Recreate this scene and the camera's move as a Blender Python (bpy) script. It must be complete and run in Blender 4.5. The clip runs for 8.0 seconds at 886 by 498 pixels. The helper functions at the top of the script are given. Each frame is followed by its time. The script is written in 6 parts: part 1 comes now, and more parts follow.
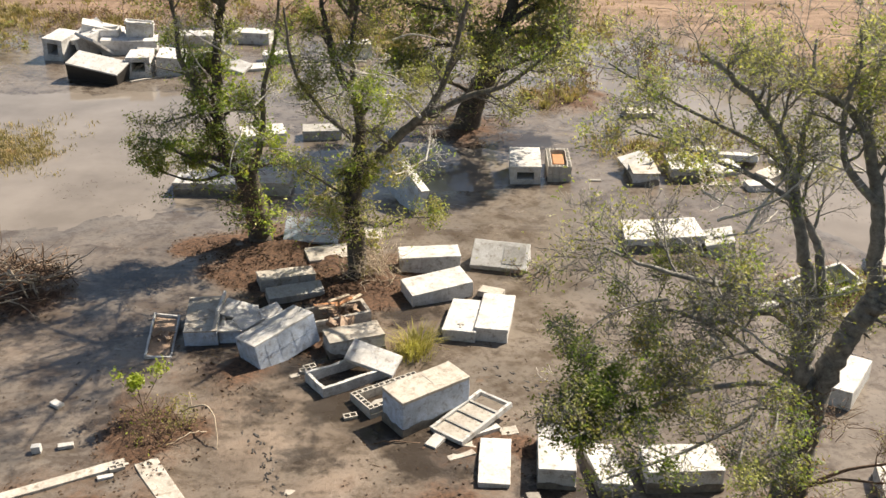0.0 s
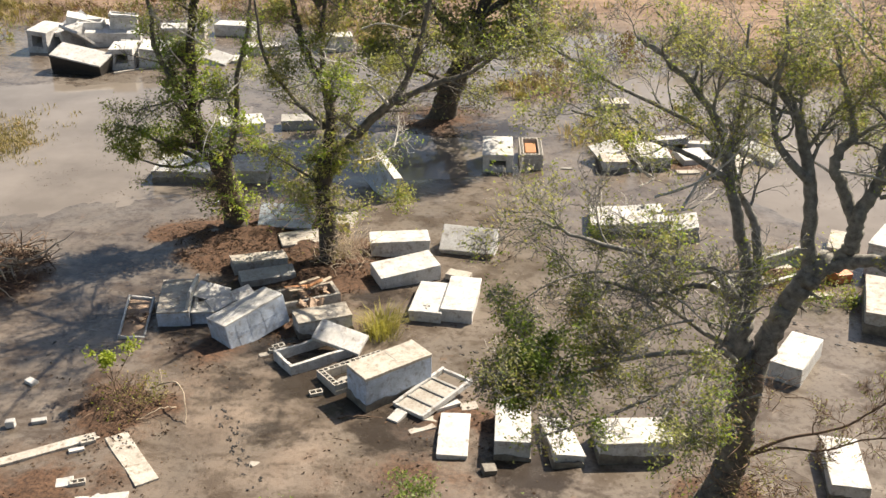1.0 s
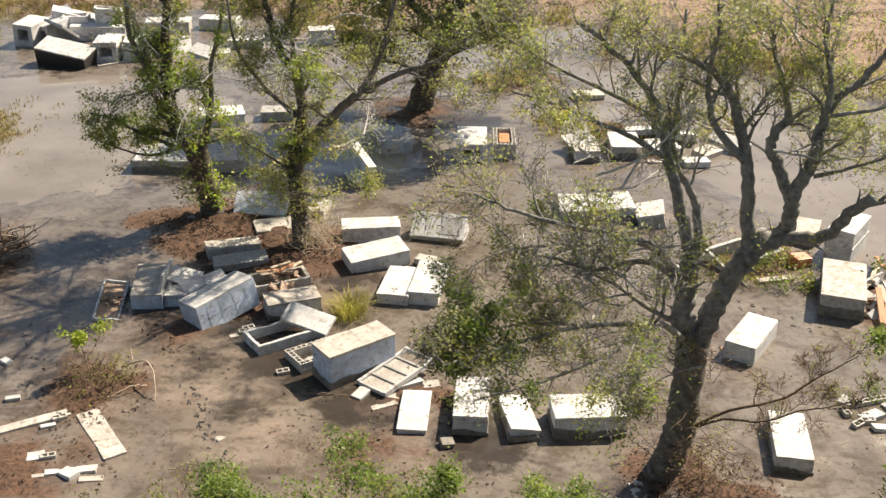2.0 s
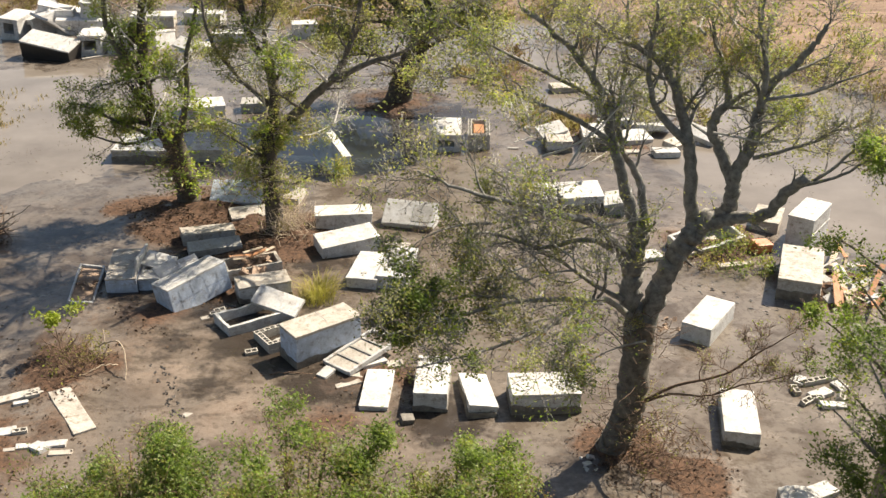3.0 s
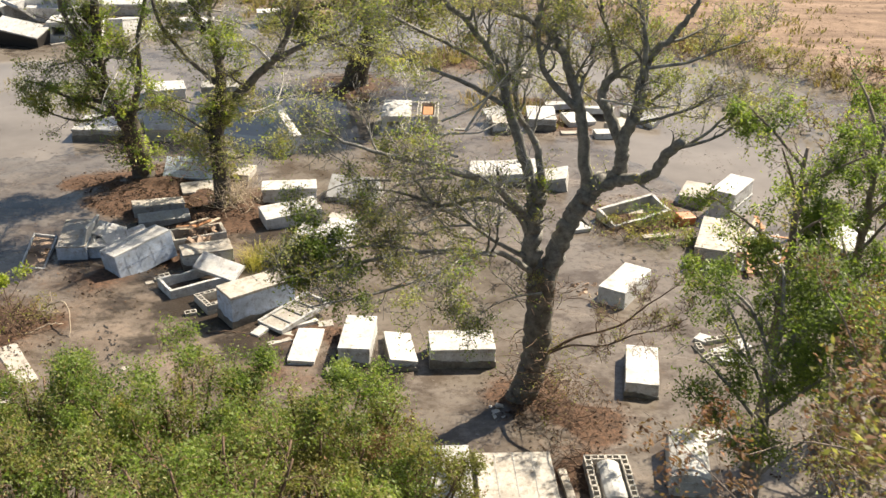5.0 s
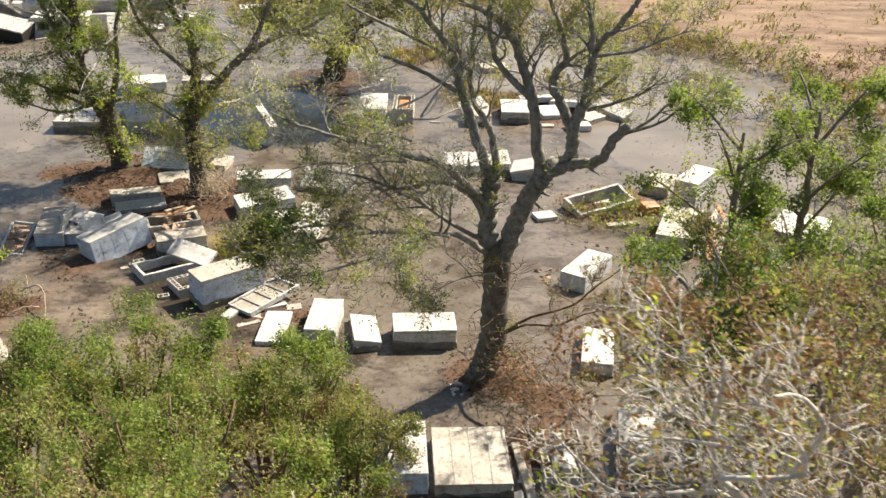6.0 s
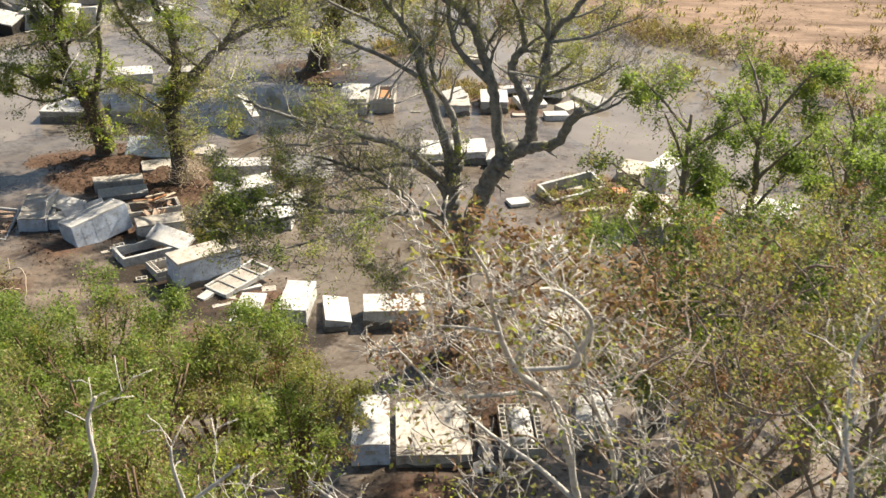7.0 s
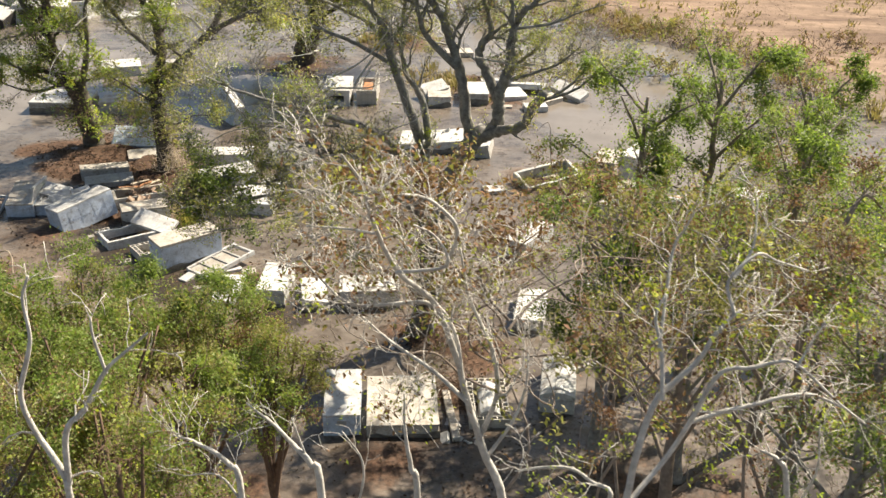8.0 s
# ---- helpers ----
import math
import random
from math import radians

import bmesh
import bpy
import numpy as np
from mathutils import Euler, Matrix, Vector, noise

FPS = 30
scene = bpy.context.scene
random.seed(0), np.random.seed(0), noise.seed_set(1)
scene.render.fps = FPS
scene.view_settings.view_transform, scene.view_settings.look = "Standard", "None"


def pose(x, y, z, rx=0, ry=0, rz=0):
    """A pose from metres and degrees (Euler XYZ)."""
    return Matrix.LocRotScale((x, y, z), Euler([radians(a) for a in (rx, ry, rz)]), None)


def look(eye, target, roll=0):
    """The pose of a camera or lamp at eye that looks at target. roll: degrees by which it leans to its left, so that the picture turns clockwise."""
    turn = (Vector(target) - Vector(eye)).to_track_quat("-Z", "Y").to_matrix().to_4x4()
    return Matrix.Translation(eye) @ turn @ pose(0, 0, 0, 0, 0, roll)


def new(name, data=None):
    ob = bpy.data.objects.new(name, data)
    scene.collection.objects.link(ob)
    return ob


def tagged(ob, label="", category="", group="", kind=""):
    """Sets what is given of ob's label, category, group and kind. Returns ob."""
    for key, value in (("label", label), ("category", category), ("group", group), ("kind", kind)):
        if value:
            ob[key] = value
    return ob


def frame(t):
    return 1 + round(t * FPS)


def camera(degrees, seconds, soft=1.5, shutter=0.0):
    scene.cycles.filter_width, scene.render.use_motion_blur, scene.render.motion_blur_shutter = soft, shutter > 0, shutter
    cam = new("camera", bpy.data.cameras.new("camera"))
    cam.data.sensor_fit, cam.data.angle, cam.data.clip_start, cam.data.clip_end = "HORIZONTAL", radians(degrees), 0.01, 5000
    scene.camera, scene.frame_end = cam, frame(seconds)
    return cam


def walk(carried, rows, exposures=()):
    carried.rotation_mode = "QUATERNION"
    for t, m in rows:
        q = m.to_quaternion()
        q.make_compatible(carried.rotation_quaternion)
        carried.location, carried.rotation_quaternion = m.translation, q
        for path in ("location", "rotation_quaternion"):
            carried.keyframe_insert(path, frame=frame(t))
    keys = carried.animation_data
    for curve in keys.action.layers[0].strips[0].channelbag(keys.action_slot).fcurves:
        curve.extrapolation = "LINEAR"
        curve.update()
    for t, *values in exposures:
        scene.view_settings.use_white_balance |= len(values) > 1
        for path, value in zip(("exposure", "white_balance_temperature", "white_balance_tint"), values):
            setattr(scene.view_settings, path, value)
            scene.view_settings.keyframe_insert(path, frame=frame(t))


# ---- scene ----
cam = camera(46.0, 8.0, soft=1.5, shutter=0.3)
PATH = [
    (0, (0.114, 1.69, 16.89), (-0.015, 3.499, 16.046), 0.3),
    (0.5, (0.621, 1.154, 16.92), (0.497, 2.961, 16.073), 0.3),
    (1, (1.125, 0.715, 16.906), (1.006, 2.521, 16.056), 0.4),
    (1.5, (1.674, 0.241, 16.892), (1.558, 2.047, 16.04), 0.4),
    (3, (3.285, -1.155, 16.865), (3.178, 0.649, 16.008), 0.5),
    (3.5, (3.828, -1.649, 16.843), (3.726, 0.155, 15.986), 0.6),
    (4, (4.371, -2.108, 16.825), (4.272, -0.305, 15.966), 0.6),
    (4.5, (4.948, -2.653, 16.828), (4.852, -0.85, 15.967), 0.7),
    (6, (6.531, -4.313, 16.877), (6.45, -2.51, 16.015), 1.0),
    (6.5, (7.125, -4.803, 16.901), (7.043, -3.001, 16.037), 1.1),
    (7, (7.609, -5.296, 16.905), (7.527, -3.496, 16.036), 0.9),
    (7.5, (8.031, -5.865, 16.896), (7.952, -4.066, 16.025), 0.7),
    (8, (8.426, -6.503, 16.877), (8.351, -4.703, 16.008), 1.0),
]
walk(cam, [(t, look(eye, target, roll)) for t, eye, target, roll in PATH], [(0.0, 1.10, 7250, 11), (8.0, 1.22, 7250, 9)])


# ---- light ----
SUN = Vector((0.74, 0.66, 1.03)).normalized()
world = bpy.data.worlds.new("sky")
scene.world = world
world.use_nodes = True
wn = world.node_tree.nodes
sky = wn.new("ShaderNodeTexSky")
sky.sky_type, sky.sun_disc = "NISHITA", False
sky.sun_elevation, sky.sun_rotation = math.asin(SUN.z), math.atan2(SUN.x, SUN.y)
wn["Background"].inputs["Strength"].default_value = 0.062
world.node_tree.links.new(sky.outputs[0], wn["Background"].inputs["Color"])
sun = new("sun", bpy.data.lights.new("sun", "SUN"))
sun.data.energy, sun.data.angle, sun.data.color = 5.0, radians(0.53), (1.0, 0.94, 0.84)
sun.matrix_world = look((30, 30, 40), Vector((30, 30, 40)) - SUN)

# ---- materials ----


def material(name, rough=0.7):
    m = bpy.data.materials.new(name)
    m.use_nodes = True
    t = m.node_tree
    b = t.nodes["Principled BSDF"]
    b.inputs["Roughness"].default_value = rough
    return m, t, b


def put(t, kind, **values):
    n = t.nodes.new(kind)
    for k, v in values.items():
        n.inputs[k.replace("_", " ")].default_value = v
    return n


def noisy(t, scale, detail=6.0, rough=0.6, coords="Object"):
    c = t.nodes.new("ShaderNodeTexCoord")
    n = put(t, "ShaderNodeTexNoise", Scale=scale, Detail=detail, Roughness=rough)
    t.links.new(c.outputs[coords], n.inputs["Vector"])
    return n.outputs["Fac"]


def ramp(t, fac, stops):
    r = t.nodes.new("ShaderNodeValToRGB")
    e = r.color_ramp.elements
    while len(e) < len(stops):
        e.new(0.5)
    for el, (p, c) in zip(e, stops):
        el.position, el.color = p, (*c, 1) if len(c) == 3 else c
    t.links.new(fac, r.inputs[0])
    return r.outputs[0]


def mix(t, fac, a, b, how="MIX"):
    n = t.nodes.new("ShaderNodeMix")
    n.data_type, n.blend_type = "RGBA", how
    for i, v in ((0, fac), (6, a), (7, b)):
        if isinstance(v, (int, float)):
            n.inputs[i].default_value = v
        elif isinstance(v, tuple):
            n.inputs[i].default_value = (*v, 1)
        else:
            t.links.new(v, n.inputs[i])
    return n.outputs[2]


def bump(t, b, height, strength=0.4, distance=0.02):
    n = put(t, "ShaderNodeBump", Strength=strength, Distance=distance)
    t.links.new(height, n.inputs["Height"])
    t.links.new(n.outputs[0], b.inputs["Normal"])


def grey(a):
    return (a, a, a)


def plaster(name, clean, stain, amount, rough=0.75, dirt=(0.16, 0.12, 0.085)):
    """Whitewashed or bare concrete with blotches, mud splashes and fine grain."""
    m, t, b = material(name, rough)
    blot = ramp(t, noisy(t, 1.7, 8, 0.68, "Object"), [(0.5 - amount * 0.22, grey(1)), (0.62 - amount * 0.05, grey(0))])
    fine = ramp(t, noisy(t, 16, 8, 0.75), [(0.34, grey(0.55)), (0.58, grey(0))])
    mud = ramp(t, noisy(t, 4.3, 10, 0.72, "Object"), [(0.60 - amount * 0.1, grey(0)), (0.74 - amount * 0.1, grey(1))])
    c = mix(t, blot, clean, stain)
    c = mix(t, fine, c, tuple(0.74 * v for v in stain))
    half = put(t, "ShaderNodeMath")
    half.operation = "MULTIPLY"
    half.inputs[1].default_value = 0.75
    t.links.new(mud, half.inputs[0])
    c = mix(t, half.outputs[0], c, dirt)
    rnd = t.nodes.new("ShaderNodeObjectInfo")
    c = mix(t, 0.5, c, ramp(t, rnd.outputs["Random"], [(0, (0.88, 0.86, 0.82)), (1, (1, 1, 1))]), "MULTIPLY")
    t.links.new(c, b.inputs["Base Color"])
    bump(t, b, noisy(t, 30, 8, 0.7), 0.35, 0.015)
    return m


WHITE = plaster("whitewashed_concrete", (0.60, 0.60, 0.60), (0.41, 0.395, 0.37), 0.7)
WORN = plaster("weathered_whitewash", (0.57, 0.57, 0.565), (0.35, 0.34, 0.325), 0.9)
BEIGE = plaster("mud_stained_concrete", (0.51, 0.475, 0.425), (0.30, 0.265, 0.225), 0.9)
CONCRETE = plaster("bare_grey_concrete", (0.42, 0.41, 0.39), (0.25, 0.24, 0.22), 0.8)
BLOCK = plaster("concrete_block", (0.52, 0.50, 0.46), (0.36, 0.33, 0.29), 0.6)
# whitish concrete with the blue of shaded sides put into its colour
BLUEISH = plaster("shade_blue_concrete", (0.52, 0.60, 0.73), (0.31, 0.35, 0.41), 0.7)
CLAY = plaster("reddish_clay_rubble", (0.40, 0.28, 0.20), (0.25, 0.165, 0.11), 0.6)


def plain(name, col, dark, scale, rough, bumps=0.3):
    m, t, b = material(name, rough)
    c = mix(t, ramp(t, noisy(t, scale, 8, 0.7), [(0.3, grey(0)), (0.7, grey(1))]), dark, col)
    t.links.new(c, b.inputs["Base Color"])
    bump(t, b, noisy(t, scale * 3, 6, 0.7), bumps, 0.02)
    return m


# bark with the backlit trunks' shade put into its colour
DARKBARK = plain("dark_shaded_bark", (0.12, 0.10, 0.08), (0.03, 0.025, 0.02), 6, 0.9, 1.0)
BARK = plain("grey_lichened_bark", (0.33, 0.315, 0.285), (0.07, 0.063, 0.054), 6, 0.9, 1.0)
MIDBARK = plain("brown_grey_bark", (0.20, 0.18, 0.15), (0.04, 0.034, 0.028), 5, 0.9, 1.0)
DEADWOOD = plain("bleached_grey_wood", (0.62, 0.59, 0.54), (0.28, 0.255, 0.225), 9, 0.85, 0.6)
TWIG = plain("dry_brown_twigs", (0.20, 0.13, 0.085), (0.08, 0.05, 0.035), 8, 0.9, 0.5)
GREYTWIG = plain("grey_brown_twigs", (0.30, 0.245, 0.20), (0.12, 0.09, 0.07), 8, 0.9, 0.5)
PLANK = plain("orange_brown_board", (0.46, 0.22, 0.10), (0.28, 0.12, 0.05), 7, 0.7, 0.4)
ORANGE = plain("orange_plastic", (0.55, 0.17, 0.06), (0.42, 0.12, 0.05), 5, 0.5, 0.1)
MUDDY = plain("wet_mud_crust", (0.24, 0.215, 0.18), (0.055, 0.047, 0.037), 4, 0.6, 0.5)
# near-black for mud clods, also a wet side with shade in its colour
DARK = plain("black_mud_and_shade", (0.035, 0.03, 0.027), (0.02, 0.017, 0.015), 6, 0.55, 0.5)
STRAW = plain("pale_stick", (0.50, 0.42, 0.32), (0.30, 0.23, 0.16), 9, 0.8, 0.4)


def foliage(name, stops, through_light=0.35, rough=0.5):
    m, t, b = material(name, rough)
    g = t.nodes.new("ShaderNodeNewGeometry")
    n1 = put(t, "ShaderNodeMath")
    n1.operation = "MULTIPLY_ADD"
    t.links.new(ramp(t, noisy(t, 1.15, 4, 0.6), [(0.30, grey(0)), (0.70, grey(1))]), n1.inputs[0])
    n1.inputs[1].default_value = 0.5
    n2 = put(t, "ShaderNodeMath")
    n2.operation = "MULTIPLY"
    t.links.new(g.outputs["Random Per Island"], n2.inputs[0])
    n2.inputs[1].default_value = 0.42
    t.links.new(n2.outputs[0], n1.inputs[2])
    col = ramp(t, n1.outputs[0], stops)
    col = mix(t, ramp(t, noisy(t, 0.75, 5, 0.65), [(0.38, grey(0.8)), (0.56, grey(0))]), col, mix(t, 1.0, col, (0.64, 0.69, 0.60), "MULTIPLY"))
    col = mix(t, ramp(t, noisy(t, 1.3, 4, 0.6), [(0.58, grey(0)), (0.70, grey(0.6))]), col, mix(t, 1.0, col, (1.75, 1.25, 0.95), "MULTIPLY"))
    t.links.new(col, b.inputs["Base Color"])
    b.inputs["Specular IOR Level"].default_value = 0.35
    tr = t.nodes.new("ShaderNodeBsdfTranslucent")
    t.links.new(mix(t, 1.0, col, (1.25, 1.38, 0.78), "MULTIPLY"), tr.inputs["Color"])
    ms = put(t, "ShaderNodeMixShader", Fac=through_light)
    t.links.new(b.outputs[0], ms.inputs[1])
    t.links.new(tr.outputs[0], ms.inputs[2])
    t.links.new(ms.outputs[0], t.nodes["Material Output"].inputs["Surface"])
    return m


GREEN = foliage("dark_green_leaves", [(0, (0.060, 0.095, 0.028)), (0.55, (0.135, 0.180, 0.054)), (0.9, (0.235, 0.280, 0.085)), (1, (0.340, 0.290, 0.115))], 0.52)
OLIVE = foliage("olive_drying_leaves", [(0, (0.13, 0.13, 0.05)), (0.5, (0.25, 0.235, 0.085)), (0.85, (0.38, 0.325, 0.135)), (1, (0.42, 0.34, 0.15))], 0.54)
PALE = foliage("pale_yellow_olive_leaves", [(0, (0.22, 0.22, 0.10)), (0.5, (0.41, 0.39, 0.175)), (1, (0.55, 0.50, 0.27))], 0.52)
LIME = foliage("fresh_yellow_green_leaves", [(0, (0.22, 0.28, 0.05)), (0.6, (0.38, 0.42, 0.07)), (1, (0.52, 0.50, 0.12))], 0.5)
BRIGHT = foliage("bright_green_leaves", [(0, (0.11, 0.165, 0.042)), (0.6, (0.25, 0.315, 0.085)), (1, (0.38, 0.43, 0.145))], 0.54)
RUSTY = foliage("dead_rust_brown_leaves", [(0, (0.11, 0.056, 0.034)), (0.5, (0.21, 0.112, 0.066)), (1, (0.36, 0.245, 0.14))], 0.3, 0.8)
MOSS = foliage("grey_green_hanging_moss", [(0, (0.15, 0.15, 0.09)), (1, (0.28, 0.26, 0.16))], 0.35, 0.9)
GRASS = foliage("dry_tan_grass", [(0, (0.20, 0.15, 0.07)), (0.6, (0.31, 0.245, 0.125)), (1, (0.40, 0.33, 0.20))], 0.3, 0.8)
FRESHGRASS = foliage("yellow_green_grass", [(0, (0.24, 0.20, 0.06)), (0.6, (0.38, 0.33, 0.11)), (1, (0.52, 0.46, 0.20))], 0.35, 0.7)
LITTER = foliage("brown_leaf_litter", [(0, (0.025, 0.016, 0.011)), (0.6, (0.085, 0.050, 0.031)), (1, (0.25, 0.155, 0.10))], 0.05, 0.9)

# ---- ground and water ----
MOUNDS = [  # x, y, radius, height, litter
    (-8.3, 36.6, 2.8, 0.24, 1.0), (-5.0, 34.8, 2.2, 0.26, 1.0), (6.7, 22.4, 1.3, 0.10, 0.5), (7.9, 21.2, 1.6, 0.05, 0.6),
    (-9.4, 24.9, 1.5, 0.16, 0.6), (-10.5, 21.0, 2.6, 0.10, 0.3), (-17.6, 32.6, 2.4, 0.30, 0.6), (-24.6, 46.6, 3.0, 0.14, 0.0),
    (-2.4, 52.5, 2.6, 0.14, 0.35), (0.2, 25.2, 1.4, 0.05, 0.4), (14.8, 32.0, 2.0, 0.10, 0.5), (11.5, 35.6, 2.0, 0.12, 0.5),
    (-5.8, 31.2, 1.6, 0.06, 0.6), (6.8, 14.5, 3.0, 0.10, 0.2), (14.0, 13.0, 6.0, 0.08, 0.2), (0.0, 8.0, 8.0, 0.12, 0.4),
    (9.0, 49.0, 3.6, 0.10, 0.5)] + [(3.0, 58.0, 2.5, 0.10, 0.4), (-8.0, 28.4, 1.3, 0.05, 0.3), (-11.6, 37.2, 1.2, 0.05, 0.5), (8.2, 18.8, 0.9, 0.06, 0.7), (-6.2, 24.4, 4.2, 0.08, 0.0), (-9.2, 27.0, 3.2, 0.07, 0.1), (-1.2, 22.6, 3.2, 0.08, 0.15), (-3.6, 30.6, 3.0, 0.06, 0.1),
]


# black wet mud, and tree shade painted in at (12.4, 9.6) and (15, 13)
BLACK = [(-6.3, 33.3, 2.0), (-4.2, 33.6, 1.5), (-6.9, 29.2, 1.5), (-8.8, 35.6, 2.0), (-1.6, 24.6, 1.6), (-2.4, 51.8, 3.2), (0.4, 50.6, 2.0), (-5.4, 50.2, 1.8), (-8.0, 31.8, 1.6), (-4.6, 26.8, 1.4), (-9.0, 31.4, 2.0), (-7.4, 30.6, 1.8), (-5.6, 30.4, 1.6), (-5.2, 28.6, 1.5), (-3.2, 26.4, 1.5), (-3.4, 32.8, 1.8, 0.8), (-7.6, 33.6, 1.6), (12.4, 9.6, 4.5, 0.5), (15.0, 13.0, 4.5), (-3.6, 27.0, 1.4), (-9.2, 30.2, 1.3), (6.2, 21.8, 1.1), (0.6, 45.6, 1.6), (-24.2, 59.3, 2.0), (-13.2, 34.5, 2.4, 0.5), (-10.6, 25.6, 1.6, 0.6), (1.8, 23.2, 1.6)] + [(6.6, 16.2, 2.0), (-12.6, 30.6, 3.0, 0.25), (-11.0, 33.2, 2.0, 0.35), (-7.0, 26.6, 1.6, 0.5), (-5.2, 24.4, 1.3, 0.5)]


def fbm(x, y, s, o=0.0):
    return noise.fractal(Vector((x * s + o, y * s - o, o)), 1.0, 2.0, 4)


def ground_at(x, y):
    """Height of the mud, how far litter covers it, and how far it is dry field."""
    z = 0.045 + 0.028 * fbm(x, y, 0.23) + 0.016 * fbm(x, y, 1.1, 7.0) + 0.010 * fbm(x, y, 3.3, 5.0)
    lit = 0.0
    for mx, my, r, h, l in MOUNDS:
        d = math.hypot(x - mx, y - my) / r
        if d < 1.4:
            k = max(0.0, 1 - d / 1.35) ** 1.2 * max(0.0, 1 + 1.3 * fbm(x, y, 0.6, 3.0))
            z += h * k
            lit = max(lit, min(1.0, l * k * 2.0))
    black = 0.0
    for bx, by, r, *some in BLACK:
        d = math.hypot(x - bx, y - by) / r
        if d < 1.2:
            black = max(black, (1.2 - d) * (some[0] if some else 1.0))
    # the far field: a bank that climbs out of the flood
    edge = y - (68 + 5 * fbm(x, 0, 0.08, 2.0) - max(0.0, x - 13) * 1.35 + (4 if x < -12 else 0))
    field = min(1.0, max(0.0, edge / 7.0))
    z += 0.5 * field
    for px, py, rx, ry, dz in ((-4, 47, 7, 4, 0.13), (4.5, 68, 6, 7, 0.40), (8.5, 63, 5, 5.5, 0.30), (14, 53, 9, 9, 0.26), (16.5, 46, 6.5, 8, 0.24), (0, 60, 4, 5, 0.05), (-21, 48, 14, 12, 0.13), (18.5, 40, 5.5, 6, 0.18)):
        d = ((x - px) / rx) ** 2 + ((y - py) / ry) ** 2
        if d < 1:
            z -= dz * (1 - d)
    return z, lit, field, black


def spaced(lo, hi, step, far, grow=1.35):
    mid = list(np.arange(lo, hi + step / 2, step))
    out, s = [hi], step
    while out[-1] < hi + far:
        s = min(s * grow, 400)
        out.append(out[-1] + s)
    back, s = [lo], step
    while back[-1] > lo - far:
        s = min(s * grow, 400)
        back.append(back[-1] - s)
    return back[:0:-1] + mid + out[1:]


GX, GY = spaced(-28, 26, 0.26, 2500, 1.14), spaced(12, 66, 0.26, 2500, 1.14)
verts, lits, fields, blacks = [], [], [], []
for gy in GY:
    for gx in GX:
        gz, gl, gf, gb = ground_at(gx, gy)
        verts.append((gx, gy, gz)), lits.append(gl), fields.append(gf), blacks.append(gb)
nx, ny = len(GX), len(GY)
faces = [(j * nx + i, j * nx + i + 1, (j + 1) * nx + i + 1, (j + 1) * nx + i) for j in range(ny - 1) for i in range(nx - 1)]
gm = bpy.data.meshes.new("ground")
gm.from_pydata(verts, [], faces)
gm.shade_smooth()
gm.attributes.new("litter", "FLOAT", "POINT").data.foreach_set("value", lits)
gm.attributes.new("black", "FLOAT", "POINT").data.foreach_set("value", blacks)
gm.attributes.new("field", "FLOAT", "POINT").data.foreach_set("value", fields)

SILT_DARK, SILT_LIGHT = (0.150, 0.127, 0.105), (0.215, 0.186, 0.159)
MUD_DARK, MUD_LIGHT = (0.116, 0.098, 0.081), (0.178, 0.153, 0.129)
m, t, b = material("wet_mud", 0.5)
litter_at, field_at = t.nodes.new("ShaderNodeAttribute"), t.nodes.new("ShaderNodeAttribute")
litter_at.attribute_name, field_at.attribute_name = "litter", "field"
big = noisy(t, 0.35, 8, 0.62)
small = noisy(t, 5.0, 10, 0.72)
tc = t.nodes.new("ShaderNodeTexCoord")
mp = t.nodes.new("ShaderNodeMapping")
mp.inputs["Rotation"].default_value, mp.inputs["Scale"].default_value = (0, 0, 0.7), (0.72, 1.05, 1)
t.links.new(tc.outputs["Object"], mp.inputs["Vector"])
streak = put(t, "ShaderNodeTexNoise", Scale=0.9, Detail=10.0, Roughness=0.68, Distortion=0.5)
t.links.new(mp.outputs[0], streak.inputs["Vector"])
geo = t.nodes.new("ShaderNodeNewGeometry")
sep = t.nodes.new("ShaderNodeSeparateXYZ")
t.links.new(geo.outputs["Position"], sep.inputs[0])
rise = t.nodes.new("ShaderNodeMath")
rise.operation = "MULTIPLY_ADD"
t.links.new(noisy(t, 0.8, 9, 0.7), rise.inputs[0])
rise.inputs[1].default_value = 0.10
t.links.new(sep.outputs["Z"], rise.inputs[2])
dry = ramp(t, rise.outputs[0], [(0.075, grey(0)), (0.19, grey(1))])
silt = mix(t, ramp(t, noisy(t, 0.25, 6, 0.6), [(0.35, grey(0)), (0.65, grey(1))]), MUD_DARK, MUD_LIGHT)
banks = mix(t, ramp(t, big, [(0.36, grey(0)), (0.62, grey(1))]), (0.132, 0.101, 0.078), (0.210, 0.163, 0.128))
mudc = mix(t, dry, silt, banks)
mudc = mix(t, ramp(t, streak.outputs["Fac"], [(0.38, grey(0.75)), (0.50, grey(0))]), mudc, (0.070, 0.052, 0.038))
mudc = mix(t, ramp(t, streak.outputs["Fac"], [(0.56, grey(0)), (0.72, grey(0.35))]), mudc, (0.255, 0.205, 0.160))
mudc = mix(t, ramp(t, small, [(0.36, grey(0.6)), (0.48, grey(0))]), mudc, (0.060, 0.045, 0.032))
mudc = mix(t, ramp(t, noisy(t, 0.62, 10, 0.74), [(0.52, grey(0)), (0.60, grey(0.62))]), mudc, (0.062, 0.045, 0.032))
mudc = mix(t, ramp(t, noisy(t, 1.1, 10, 0.75), [(0.60, grey(0)), (0.68, grey(0.45))]), mudc, (0.180, 0.115, 0.075))
black_at = t.nodes.new("ShaderNodeAttribute")
black_at.attribute_name = "black"
